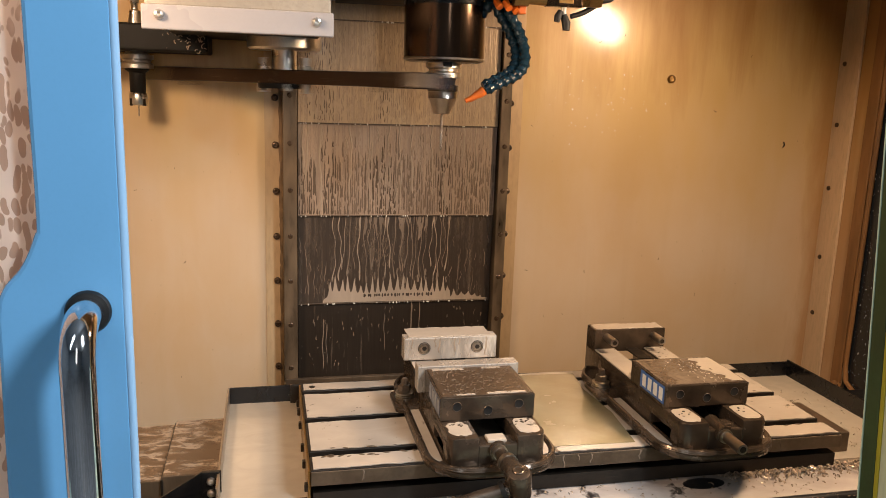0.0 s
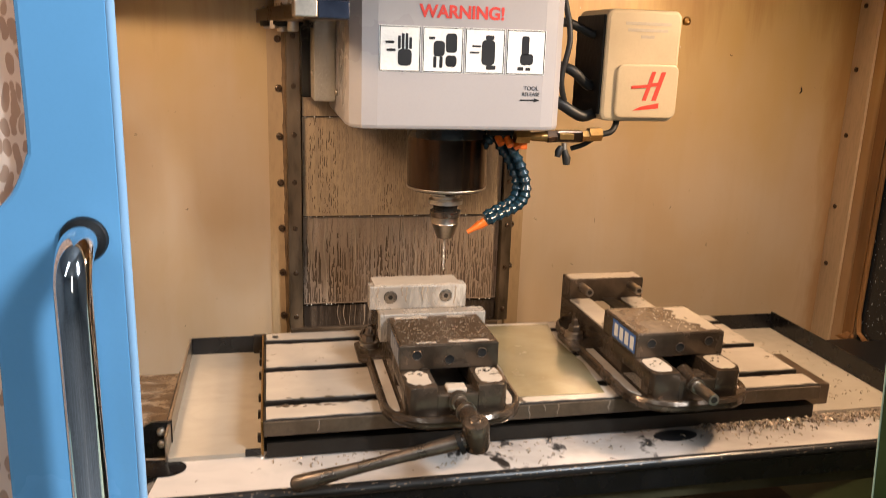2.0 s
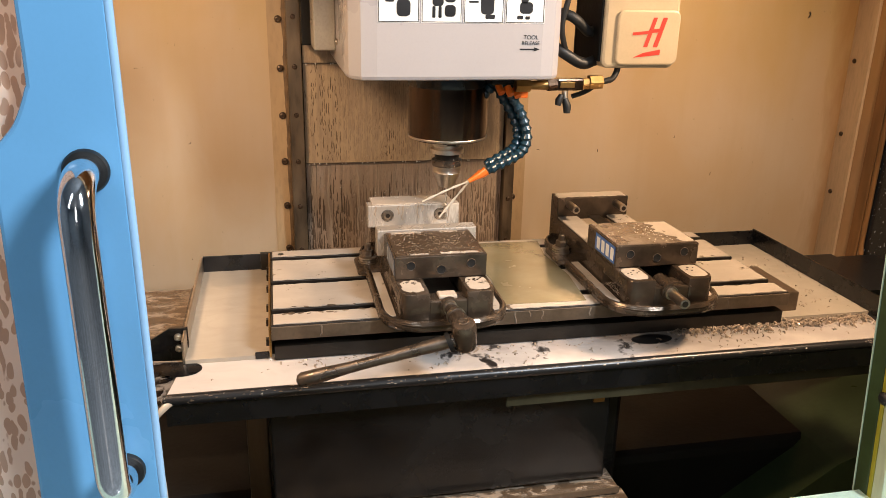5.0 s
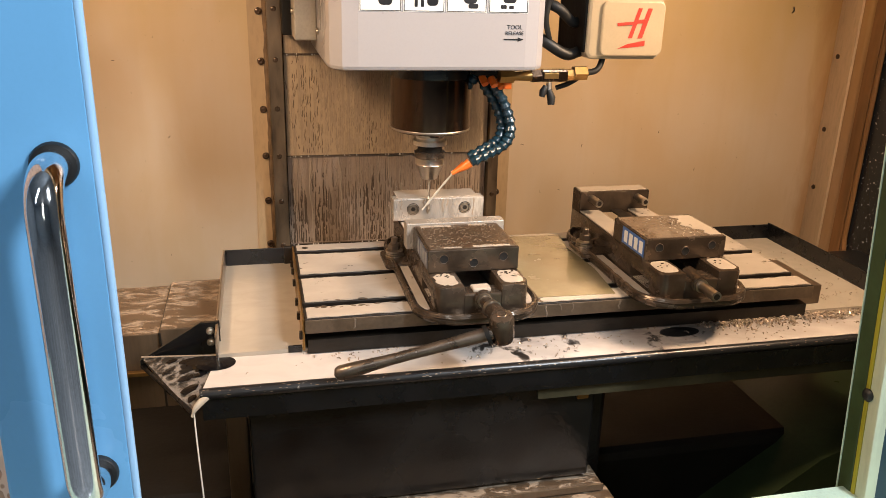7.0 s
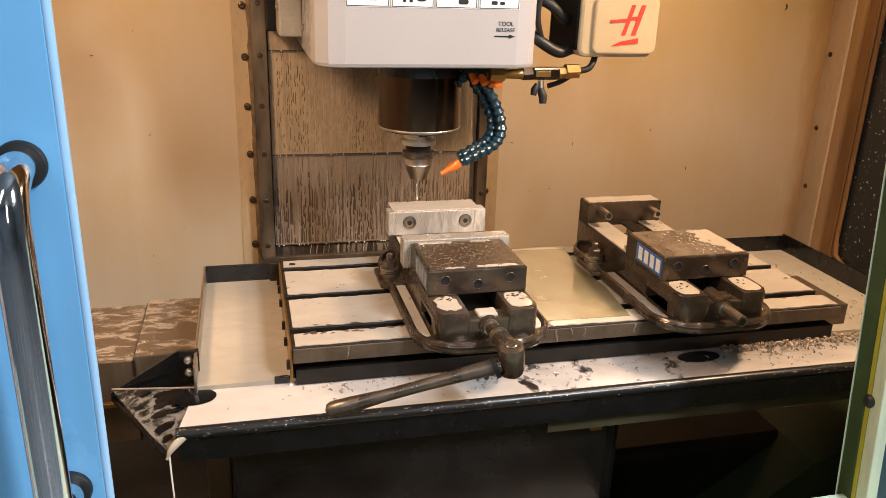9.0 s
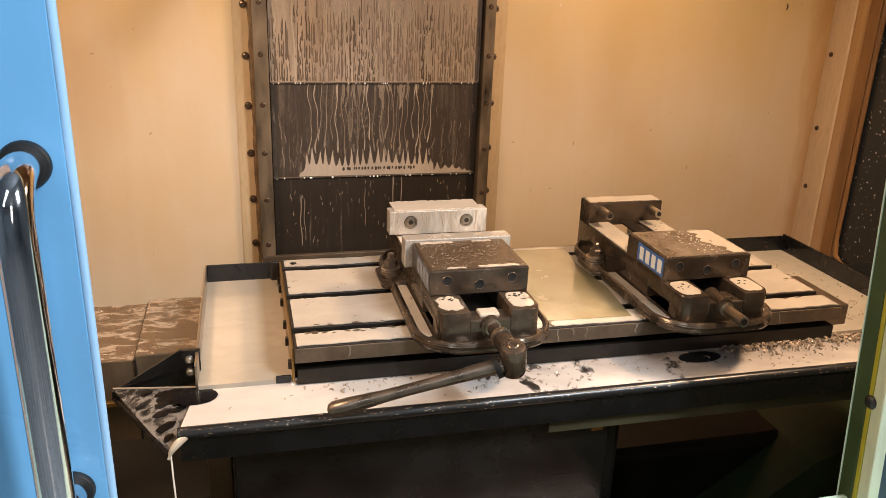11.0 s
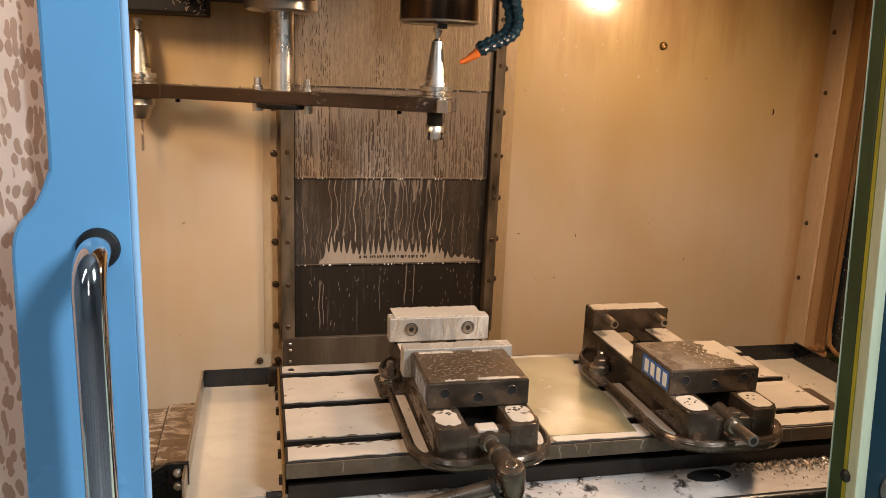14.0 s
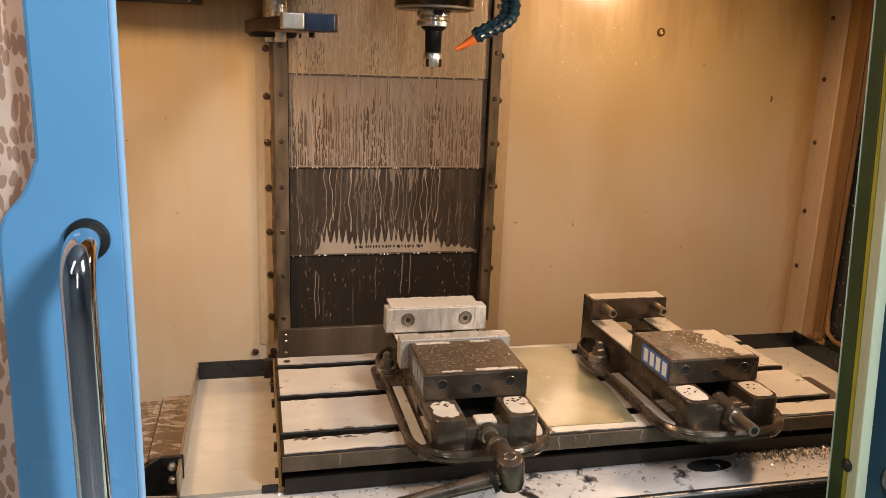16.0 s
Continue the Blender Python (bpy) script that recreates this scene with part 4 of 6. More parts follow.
    x0, x1, y1 = -0.068, 1.168, 1.572
    part("tray_floor", box(x0, x1, 1.176, y1, 0.960, 0.968), "pool", tray, "pool of milky coolant")
    part("back_wall", box(x0, x1, y1, y1 + 0.004, 0.945, 1.001, 0.001), "black", tray)
    part("side_wall", box(x0 - 0.004, x0, 1.176, y1 + 0.004, 0.945, 1.001, 0.001), "steel", tray, "thin bright tray lip")
    part("side_wall", box(x1, x1 + 0.004, 1.10, y1 + 0.004, 0.945, 1.005, 0.001), "black", tray)
    part("step_plate", box(TX1 + 0.002, TX1 + 0.05, 1.20, 1.34, 0.968, 1.006, 0.002), "table_side", tray)
    for a, e in ((0.040, 0.062),):
        part("front_lip", box(a, e, 1.174, 1.178, 0.962, 0.9735, 0.001), "black", tray, "low black lip")
    # apron: gently falling plate with a pointed spout at one end
    ap = [(-0.190, 1.226), (-0.070, 1.183), (1.200, 1.183), (1.200, 1.092), (-0.092, 1.092), (-0.104, 1.070)]
    b = bmesh.new()

    def fall(x, y):
        return 0.962 - 0.17 * (1.183 - y) - (0.022 if x < -0.08 and y > 1.2 else 0.0) - (0.012 if y < 1.08 else 0)

    top = [b.verts.new((x, y, fall(x, y))) for x, y in ap]
    low = [b.verts.new((x, y, fall(x, y) - 0.004)) for x, y in ap]
    for ring in ((1, 4, 5), (1, 2, 3, 4)):
        b.faces.new([top[i] for i in reversed(ring)])
        b.faces.new([low[i] for i in ring])
    for i in range(1, 5):
        j = i + 1
        b.faces.new((top[i], top[j], low[j], low[i]))
    for v in (top[0], low[0]):
        b.verts.remove(v)
    bmesh.ops.recalc_face_normals(b, faces=b.faces[:])
    sp = bmesh.new()
    tri = [sp.verts.new((x, y, fall(x, y) - d)) for d in (0.0, 0.004) for x, y in (ap[0], ap[1], ap[5])]
    for f in ((2, 1, 0), (3, 4, 5), (0, 1, 4, 3), (1, 2, 5, 4), (2, 0, 3, 5)):
        sp.faces.new([tri[k] for k in f])
    bmesh.ops.recalc_face_normals(sp, faces=sp.faces[:])
    part("spout", sp, "spout", tray, "black spout laced with coolant")
    part("apron", b, "apron", tray, "sloping apron covered in milky coolant")
    part("rolled_rim", tube([(-0.092, 1.085, 0.950), (1.200, 1.085, 0.950)], 0.0085, 16), "blackwet", tray, "wet black rolled rim", True)
    flecks = bmesh.new()
    for k in range(130):
        x, a = rng.uniform(-0.09, 1.19), radians(rng.gauss(40, 30))
        q = Vector((x, 1.085 - 0.0085 * math.cos(a), 0.950 + 0.0085 * math.sin(a)))
        w, hgt = rng.uniform(0.0008, 0.0035), rng.uniform(0.0005, 0.0012)
        out = Vector((0, -math.cos(a), math.sin(a)))
        up = Vector((0, math.sin(a), math.cos(a)))
        ring = [flecks.verts.new(q + out * 0.0001 + Vector((w * math.cos(t_), 0, 0)) + up * hgt * math.sin(t_)) for t_ in (i * math.pi / 3 for i in range(6))]
        mid = flecks.verts.new(q + out * 0.0008)
        for i in range(6):
            flecks.faces.new((ring[i], ring[(i + 1) % 6], mid))
    tagged(part("foam_spatter", flecks, "thin_run", tray, "flecks of foam on the rim", True), kind="stuff")
    part("skirt", box(-0.09, 1.20, 1.086, 1.092, 0.905, 0.946), "black", tray, "black skirt under the rim")
    part("skirt", box(0.44, 1.20, 1.098, 1.102, 0.880, 0.915), "olive", tray, "brown lower strip")
    part("spout_edge", tube([(-0.190, 1.226, 0.932), (-0.148, 1.148, 0.934), (-0.104, 1.070, 0.929)], 0.004, 8), "black", tray)
    part("bracket", prism([(-0.066, 1.004), (-0.094, 1.004), (-0.192, 0.944), (-0.192, 0.930), (-0.066, 0.950)], 0.004, Matrix.Translation((0, 1.222, 0)) @ FRONT), "black", tray, "black triangular end bracket")
    part("bracket", box(-0.094, -0.0685, 1.2185, 1.2215, 0.955, 1.004, 0.0005), "black", tray)
    for z in (0.990, 0.970):
        part("bolt", screw_mesh(0.0065, 0.006), "bright", tray, "", True).matrix_basis = pose(-0.081, 1.2185, z)
    # black bare hollows torn in the milky film on the spout
    p0, p1, p2 = (Vector((x, y, fall(x, y))) for x, y in (ap[0], ap[1], ap[5]))
    up = (p1 - p0).cross(p2 - p0).normalized()
    up = up if up.z > 0 else -up
    tear = random.Random(29)
    for u, w, ru, rw in ((0.66, 0.13, 0.030, 0.018), (0.52, 0.10, 0.012, 0.006), (0.34, 0.09, 0.009, 0.005), (0.40, 0.28, 0.011, 0.006), (0.30, 0.42, 0.013, 0.008), (0.52, 0.36, 0.012, 0.006), (0.22, 0.62, 0.012, 0.010), (0.30, 0.58, 0.008, 0.007), (0.14, 0.30, 0.007, 0.005), (0.60, 0.27, 0.009, 0.004), (0.15, 0.78, 0.007, 0.008)):
        mid = p0 + (p1 - p0) * u + (p2 - p0) * w
        blob = bmesh.new()
        ring = []
        for k in range(18):
            a_, q = 2 * math.pi * k / 18, tear.uniform(0.82, 1.12)
            v_ = mid + Vector((ru * q * math.cos(a_) + 0.3 * rw * math.sin(a_), rw * q * math.sin(a_), 0))
            ring.append(blob.verts.new(v_ - up * ((v_ - p0).dot(up) - 0.0007)))
        top_ = blob.verts.new(mid - up * ((mid - p0).dot(up) - 0.0014))
        for k in range(18):
            blob.faces.new((ring[k], ring[(k + 1) % 18], top_))
        bmesh.ops.recalc_face_normals(blob, faces=blob.faces[:])
        part("bare_or_shade_patch", blob, "black", tray, "dark bare patch in the coolant", True)
    part("bare_or_shade_patch", lathe([(0.001, 0.0002), (0.036, 0.0006), (0.024, 0.0012), (0.001, 0.0014)], 24, Matrix.Translation((-0.072, 1.163, 0.9588)) @ Matrix.Rotation(radians(9.6), 4, "X") @ Matrix.Diagonal((0.85, 0.52, 1, 1))), "black", tray, "", True)
    part("milk_lip", tube(curve([(-0.066, 1.090, 0.950), (-0.084, 1.080, 0.946), (-0.098, 1.071, 0.936), (-0.104, 1.067, 0.924)], 6), [0.002 + 0.0035 * math.sin(math.pi * min(1, k / 16)) for k in range(19)], 12), "pool", tray, "milky coolant curling over the lip", True)
    part("milk_line", tube([p0 + up * 0.001, p1 + up * 0.001], 0.0016, 8), "run", tray, "foam along the bracket foot", True)
    # dark ellipse painted as the shadow among the chips
    part("bare_or_shade_patch", lathe([(0.001, 0.0002), (0.040, 0.0006), (0.03, 0.0012), (0.001, 0.0014)], 24, Matrix.Translation((0.715, 1.150, 0.9568)) @ Matrix.Rotation(radians(9.6), 4, "X") @ Matrix.Diagonal((0.95, 0.36, 1, 1))), "blackwet", tray, "", True)
    part("coolant_thread", tube(curve([(-0.101, 1.071, 0.928), (-0.100, 1.068, 0.88), (-0.097, 1.066, 0.78), (-0.094, 1.066, 0.66), (-0.093, 1.066, 0.46)], 6), 0.0012, 8), "milk", tray, "thin thread of coolant running off", True)
    ON_TABLE.extend((t, tray))


def build_chips():
    rng = random.Random(11)
    b = bmesh.new()

    def flake(x, y, z, k):
        n, r, w = rng.randint(4, 7), rng.uniform(0.0014, 0.0040) * k, rng.uniform(0.0005, 0.0013) * k
        m = pose(x, y, z, rng.uniform(-35, 35), rng.uniform(-35, 35), rng.uniform(0, 360)) @ pose(0, 0, 0, rng.choice((70, 90, 110)))
        span = rng.uniform(1.5, 4.5)
        rows = []
        for i in range(n + 1):
            a = span * i / n
            p = Vector((r * math.cos(a), r * math.sin(a), 0))
            rows.append((b.verts.new(m @ (p + Vector((0, 0, -w)))), b.verts.new(m @ (p + Vector((0, 0, w))))))
        for (a0, a1), (c0, c1) in zip(rows, rows[1:]):
            b.faces.new((a0, a1, c1, c0))

    for k in range(520):
        x = rng.choice((rng.gauss(0.95, 0.12), rng.gauss(0.45, 0.12), rng.gauss(0.25, 0.12), rng.gauss(0.85, 0.2)))
        y = 1.183 - abs(rng.gauss(0, 0.022)) - (0.02 if rng.random() < 0.25 else 0)
        if 0.02 < x < 1.19 and y > 1.10:
            flake(x, y, 0.9605 - 0.17 * (1.183 - y), rng.uniform(0.7, 1.5))
    for k in range(720):
        x = 1.16 - 0.40 * rng.random() ** 1.2
        flake(x, 1.183 - abs(rng.gauss(0.012, 0.014)), 0.9605, 1.35)
    for k in range(60):
        flake(rng.uniform(1.03, 1.16), rng.uniform(1.18, 1.5), 0.970, 0.8)
    for k in range(40):
        flake(rng.uniform(-0.06, 1.0), rng.uniform(1.10, 1.17), 0.955, 0.6)
    chips = tagged(mesh("metal_chips", b, "chip"), "loose curled aluminium chips lying in the coolant on the apron", "metal chips", kind="stuff")
    m = chips.data
    sol = chips.modifiers.new("thickness", "SOLIDIFY")
    sol.thickness = 0.0004
    ON_TABLE.append(chips)


def build_saddle():
    s = thing("saddle", "dark oily iron saddle under the table", "machine saddle")
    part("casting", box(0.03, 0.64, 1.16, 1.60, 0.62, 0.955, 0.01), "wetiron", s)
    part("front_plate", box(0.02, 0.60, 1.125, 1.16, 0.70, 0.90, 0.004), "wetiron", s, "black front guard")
    part("post", box(-0.02, 0.015, 1.18, 1.22, 0.55, 0.93, 0.003), "sheet", s, "rusty brown upright")
    part("guide_bracket", box(0.565, 0.585, 1.118, 1.126, 0.860, 0.885, 0.001), "brass", s)
    for k in range(4):
        part("apron_plate", box(0.03 - 0.01 * k, 0.62 + 0.012 * k, 1.10 - 0.10 * k, 1.215 - 0.10 * k, 0.688 - 0.012 * k, 0.693 - 0.012 * k, 0.001), "cover", s, "wet telescopic way plate")
        part("wiper", box(0.03 - 0.01 * k, 0.62 + 0.012 * k, 1.097 - 0.10 * k, 1.101 - 0.10 * k, 0.684 - 0.012 * k, 0.697 - 0.012 * k, 0.001), "sheet", s)
    c = thing("x_way_cover", "brown stainless way cover plates spotted with coolant", "way cover")
    for x0, x1, dz in ((-0.127, 0.02, 0.0), (-0.40, -0.129, -0.008), (-0.75, -0.402, -0.016)):
        part("plate", box(x0, x1, 1.325, 1.548, 0.944 + dz, 0.950 + dz, 0.001), "cover", c, "coolant-spotted plate")
        part("plate", box(x0, x1, 1.322 - dz * 0.2, 1.3245, 0.80, 0.950 + dz, 0.001), "sheet", c)
        part("seam", box(x1 - 0.001, x1 + 0.003, 1.32, 1.549, 0.80, 0.953 + dz, 0.0008), "slot", c)
    part("ledge", box(-0.75, -0.0, 1.312, 1.322, 0.868, 0.876, 0.001), "brass", c, "thin yellow ledge")
    r = thing("x_way_cover", "dark wet way cover plates beside the tray end", "way cover")
    for x0, x1, dz in ((1.00, 1.215, 0.0), (1.217, 1.330, -0.008), (1.332, 1.452, -0.016)):
        part("plate", box(x0, x1, 1.325, 1.548, 0.944 + dz, 0.950 + dz, 0.001), "blackwet", r, "dark coolant-spotted plate")
        part("plate", box(x0, x1, 1.322 - dz * 0.2, 1.3245, 0.80, 0.950 + dz, 0.001), "wetiron", r)
    ON_SADDLE.extend((s, c, r))
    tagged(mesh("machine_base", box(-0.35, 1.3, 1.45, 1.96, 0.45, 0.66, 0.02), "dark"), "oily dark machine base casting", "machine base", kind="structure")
    tagged(mesh("chip_pan", prism([(0.62, 0.46), (1.458, 0.46), (1.458, 0.80), (1.1, 0.66), (0.9, 0.52)], 0.55, Matrix.Translation((0, 1.35, 0)) @ FRONT), "green"), "dark green sloping chip pan", "chip pan", kind="structure")


# ---- vises ----


def stadium(cx, half, y0, y1, r, n=8):
    return round_rect(cx - half, cx + half, y0, y1, r, n)


def cheek_block(xi, xo):
    """One side of the vise body, rounded at its front outer corner, with a window through it."""
    b = bmesh.new()
    z0, z1 = TZ + 0.006, 1.0832
    outer = ((1.112, z0), (1.512, z0), (1.512, z1), (1.112, z1))
    inner = ((1.150, TZ + 0.0148), (1.2215, TZ + 0.0148), (1.2215, 1.0585), (1.150, 1.0585))
    rings = [[[b.verts.new((x, y, z)) for y, z in ring] for ring in (outer, inner)] for x in (xi, xo)]
    for o, i in rings:
        for k in range(4):
            j = (k + 1) % 4
            b.faces.new((o[k], o[j], i[j], i[k]))
    for lo, hi in zip(*rings):
        for k in range(4):
            j = (k + 1) % 4
            b.faces.new((lo[k], lo[j], hi[j], hi[k]))
    bmesh.ops.recalc_face_normals(b, faces=b.faces[:])
    nose = [e for e in b.edges if all(abs(v.co.y - 1.112) < 1e-5 and abs(v.co.x - xo) < 1e-5 for v in e.verts)]
    bmesh.ops.bevel(b, geom=nose, offset=0.017, segments=7, affect="EDGES", profile=0.5)
    rim = [e for e in b.edges if len(e.link_faces) == 2 and e.calc_face_angle(0) > 1.2]
    bmesh.ops.bevel(b, geom=rim, offset=0.0018, segments=2, affect="EDGES", profile=0.5, clamp_overlap=True)
    return b


def build_vise(cx, soft_jaws):
    """A six-inch milling vise; its moving jaw block runs y 1.176 to 1.305."""
    label = "wet iron milling vise with aluminium soft jaws on the table" if soft_jaws else "wet iron milling vise with open jaws and blue side plate"
    v = thing("milling_vise", label, "vise", "vises on the table")
    h = 0.0762
    # foot: flange with a raised rim
    part("foot", prism(stadium(cx, 0.106, 1.092, 1.512, 0.070), 0.0135, Matrix.Translation((0, 0, TZ + 0.0005)), 0.005), "vise", v, "flanged iron foot")
    rim = bmesh.new()
    ring = stadium(cx, 0.1015, 1.0965, 1.5075, 0.067)
    tube([(x, y, TZ + 0.0145) for x, y in ring + ring[:1]], 0.0045, 8, rim)
    tube([(cx + (x - cx) * 0.985, y, TZ + 0.012) for x, y in ring + ring[:1]], 0.0058, 8, rim)
    part("foot_rim", rim, "vise", v, "rounded iron rim", True)
    for k in (-1, 1):
        part("foot_channel", prism(ragged(min(cx + k * 0.080, cx + k * 0.0955), max(cx + k * 0.080, cx + k * 0.0955), 1.135, 1.345, 3, 0.004, 0.003), 0.0016, Matrix.Translation((0, 0, TZ + 0.0135))), "table", v, "white coolant in the foot channel")
    # body: two long cheeks with a channel, open window in the side
    for s in (-1, 1):
        xo, xi = cx + s * h, cx + s * 0.030
        x0, x1 = min(xo, xi), max(xo, xi)
        part("cheek", cheek_block(xi, xo), "vise", v, "smooth cast cheek with a side window", True)
        part("bed_rail", box(x0 + 0.002, x1 - 0.002, 1.30, 1.50, 1.0838, 1.0868, 0.0008), "vise_bed", v, "ground way with white coolant")
        rng = random.Random(int(cx * 100) + s)
        wet = []
        for k in range(26):
            a = 2 * math.pi * k / 26
            ca, sa = math.cos(a), math.sin(a)
            q = (abs(ca) ** 4 + abs(sa) ** 4) ** -0.25
            q *= rng.uniform(0.72, 1.0) if soft_jaws and s < 0 else rng.uniform(0.93, 1.0)
            wet.append((cx + s * 0.0535 + 0.0185 * q * ca, 1.1465 + 0.0275 * q * sa))
        part("horn_top", prism(wet, 0.0012, Matrix.Translation((0, 0, 1.0826)), 0.0005), "table", v, "white coolant puddled on the horn")
        spot = part("bare_drop", lathe([(0.0030, 0), (0.0022, 0.0006), (0.0002, 0.0008)], 9), "vise", v, "", True)
        spot.matrix_basis = pose(cx + s * 0.050, 1.160, 1.0836)
        for k in range(9 if soft_jaws else 5):
            again(spot, pose(cx + s * 0.052 + rng.uniform(-0.014, 0.014), (1.162 if soft_jaws else 1.148) + rng.gauss(0, 0.006), 1.0836, 0, 0, rng.uniform(0, 180)) @ Matrix.Diagonal((rng.uniform(0.4, 1.3), rng.uniform(0.3, 0.8), 1, 1)))
        part("window_floor", box(min(xo - s * 0.003, xi), max(xo - s * 0.003, xi), 1.140, 1.222, TZ + 0.012, TZ + 0.0148, 0.0005), "table", v, "white coolant lying in the side window")
    # shade between the ways painted on with the slot colour
    part("channel", box(cx - 0.031, cx + 0.031, 1.12, 1.50, TZ + 0.008, 1.052), "slot", v, "channel between the ways painted shade-dark")
    part("front_bridge", box(cx - 0.032, cx + 0.032, 1.1125, 1.146, TZ + 0.008, 1.071, 0.003), "vise", v)
    part("bridge_pad", box(cx - 0.015, cx + 0.015, 1.118, 1.141, 1.070, 1.0765, 0.0025), "table" if soft_jaws else "vise", v, "small pad white with coolant")
    # fixed jaw
    part("fixed_jaw", box(cx - h, cx + h, 1.470, 1.512, 1.080, 1.126, 0.002), "vise", v)
    part("jaw_top", prism(ragged(cx - h + 0.004, cx + h - 0.004, 1.4745, 1.5075, 77, 0.006, 0.0022), 0.0012, Matrix.Translation((0, 0, 1.1258)), 0.0004), "table", v, "jaw top white with coolant")
    # moving jaw block
    jaw = part("moving_jaw", box(cx - h, cx + h, 1.176, 1.305, 1.0834, 1.1225, 0.0018), "vise", v, "dark steel moving jaw block")
    part("jaw_top", box(cx - h + 0.003, cx + h - 0.003, 1.179, 1.302, 1.1222, 1.1238, 0.0006), "drops" if soft_jaws else "stain", jaw, "top beaded with coolant drops" if soft_jaws else "dull stained top")
    if not soft_jaws:
        rng = random.Random(8)
        shore = [(cx + 0.044 - 0.020 * u + 0.007 * math.sin(9 * u) + 0.004 * math.sin(31 * u + 1) + rng.uniform(-0.001, 0.001), 1.183 + 0.112 * u) for u in (k / 36 for k in range(37))]
        part("puddle", prism(shore + [(cx + 0.070, 1.296), (cx + 0.0715, 1.24), (cx + 0.070, 1.183)], 0.0006, Matrix.Translation((0, 0, 1.1237))), "table", jaw, "dull white puddle of coolant")
        dot = part("milk_spot", lathe([(0.0022, 0), (0.0018, 0.0005), (0.0002, 0.0006)], 8), "table", jaw, "", True)
        dot.matrix_basis = pose(cx + 0.02, 1.20, 1.1238)
        for k in range(60):
            u = rng.random()
            again(dot, pose(cx + 0.040 - 0.020 * u - abs(rng.gauss(0, 0.022)), 1.183 + 0.112 * u, 1.1238, 0, 0, rng.uniform(0, 180)) @ Matrix.Diagonal((rng.uniform(0.2, 1.0), rng.uniform(0.2, 0.8), 1, 1)))
    # flat black disc paints the dark inside of a bolt hole
    hole = part("bolt_hole", lathe([(0.0072, -0.0004), (0.0070, 0.0006), (0.0066, 0.0004), (0.0004, 0.0004)], 16, pose(0, 0, 0, 90)), "hole", jaw, "", True)
    # lighter steel ring stands in for light caught on the hole edge
    lip = part("hole_rim", lathe([(0.0069, 0), (0.0069, 0.0007), (0.0074, 0.0009), (0.0079, 0.0003)], 18, pose(0, 0, 0, 90)), "lever", jaw, "pale ring as the lit rim of a bolt hole", True)
    lip.matrix_basis = pose(cx - 0.050, 1.1762, 1.107)
    again(lip, pose(cx + 0.050, 1.1762, 1.107))
    again(lip, pose(cx, 1.1762, 1.0985))
    hole.matrix_basis = pose(cx - 0.050, 1.176, 1.107)
    again(hole, pose(cx + 0.050, 1.176, 1.107))
    again(hole, pose(cx, 1.176, 1.0985))
    rng = random.Random(3)
    if soft_jaws:
        bead = part("coolant_bead", lathe([(0.0016, 0), (0.0015, 0.0006), (0.0007, 0.0011), (0.0001, 0.0012)], 7), "bead", jaw, "", True)
        bead.matrix_basis = pose(cx, 1.24, 1.1238)
        for k in range(280):
            again(bead, pose(rng.uniform(cx - 0.07, cx + 0.07), rng.uniform(1.182, 1.30), 1.1238) @ Matrix.Diagonal((rng.uniform(0.4, 1.3), rng.uniform(0.4, 1.0), rng.uniform(0.6, 1.5), 1)))
        for y0, y1, a, e in ((1.292, 1.300, -0.066, -0.012), (1.293, 1.300, 0.020, 0.052), (1.180, 1.187, 0.0, 0.062), (1.181, 1.185, -0.05, -0.02)):
            part("milk_fringe", prism(ragged(cx + a, cx + e, y0, y1, int(a * 999), 0.005, 0.0016), 0.0008, Matrix.Translation((0, 0, 1.1236))), "table", jaw, "white coolant along the edge")
    # maker's plate on the side of the block: plain pale strokes on blue
    plate = part("side_plate", box(cx - h - 0.0006, cx - h + 0.001, 1.180, 1.266, 1.0890, 1.1195), "plate_faded" if soft_jaws else "blueprint", jaw, "faded maker's plate" if soft_jaws else "blue maker's plate")
    for y in (1.251, 1.231, 1.211, 1.191):
        bar = [(y - 0.0068, 1.0935), (y + 0.0062, 1.0935), (y + 0.0068, 1.1148), (y - 0.0062, 1.1148)]
        part("print_bar", prism(bar, 0.0006, Matrix.Translation((cx - h - 0.0011, 0, 0)) @ Matrix(((0, 0, 1, 0), (1, 0, 0, 0), (0, 1, 0, 0), (0, 0, 0, 1)))), "print_faded" if soft_jaws else "sticker", plate, "pale printed bar")
    if soft_jaws:
        part("soft_jaw", box(cx - 0.089, cx + 0.089, 1.440, 1.4695, 1.090, 1.133, 0.0015), "alu", v, "aluminium soft jaw wet with coolant")
        part("soft_jaw_top", prism(ragged(cx - 0.080, cx + 0.078, 1.4435, 1.499, 78, 0.006, 0.0026), 0.0018, Matrix.Translation((0, 0, 1.1328)), 0.0006), "table", v, "coolant on the jaw top")
        part("soft_jaw", box(cx - 0.088, cx + 0.090, 1.3055, 1.334, 1.080, 1.127, 0.0015), "alu", v, "aluminium soft jaw wet with coolant")
        for x in (cx - 0.051, cx + 0.051):
            b = lathe([(0.0105, -0.0004), (0.0108, 0.0012), (0.0092, 0.0014), (0.0088, -0.0002), (0.0080, 0.0010), (0.0040, 0.0012), (0.0036, 0.0002), (0.0004, 0.0002)], 20, pose(x, 1.440, 1.113, 90))
            bolt = part("jaw_bolt", b, "steel", v, "counterbored socket bolt", True)
            part("counterbore", lathe([(0.0118, 0), (0.0118, 0.0009), (0.0109, 0.0009), (0.0109, 0)], 20, pose(x, 1.440, 1.113, 90)), "slot", bolt)
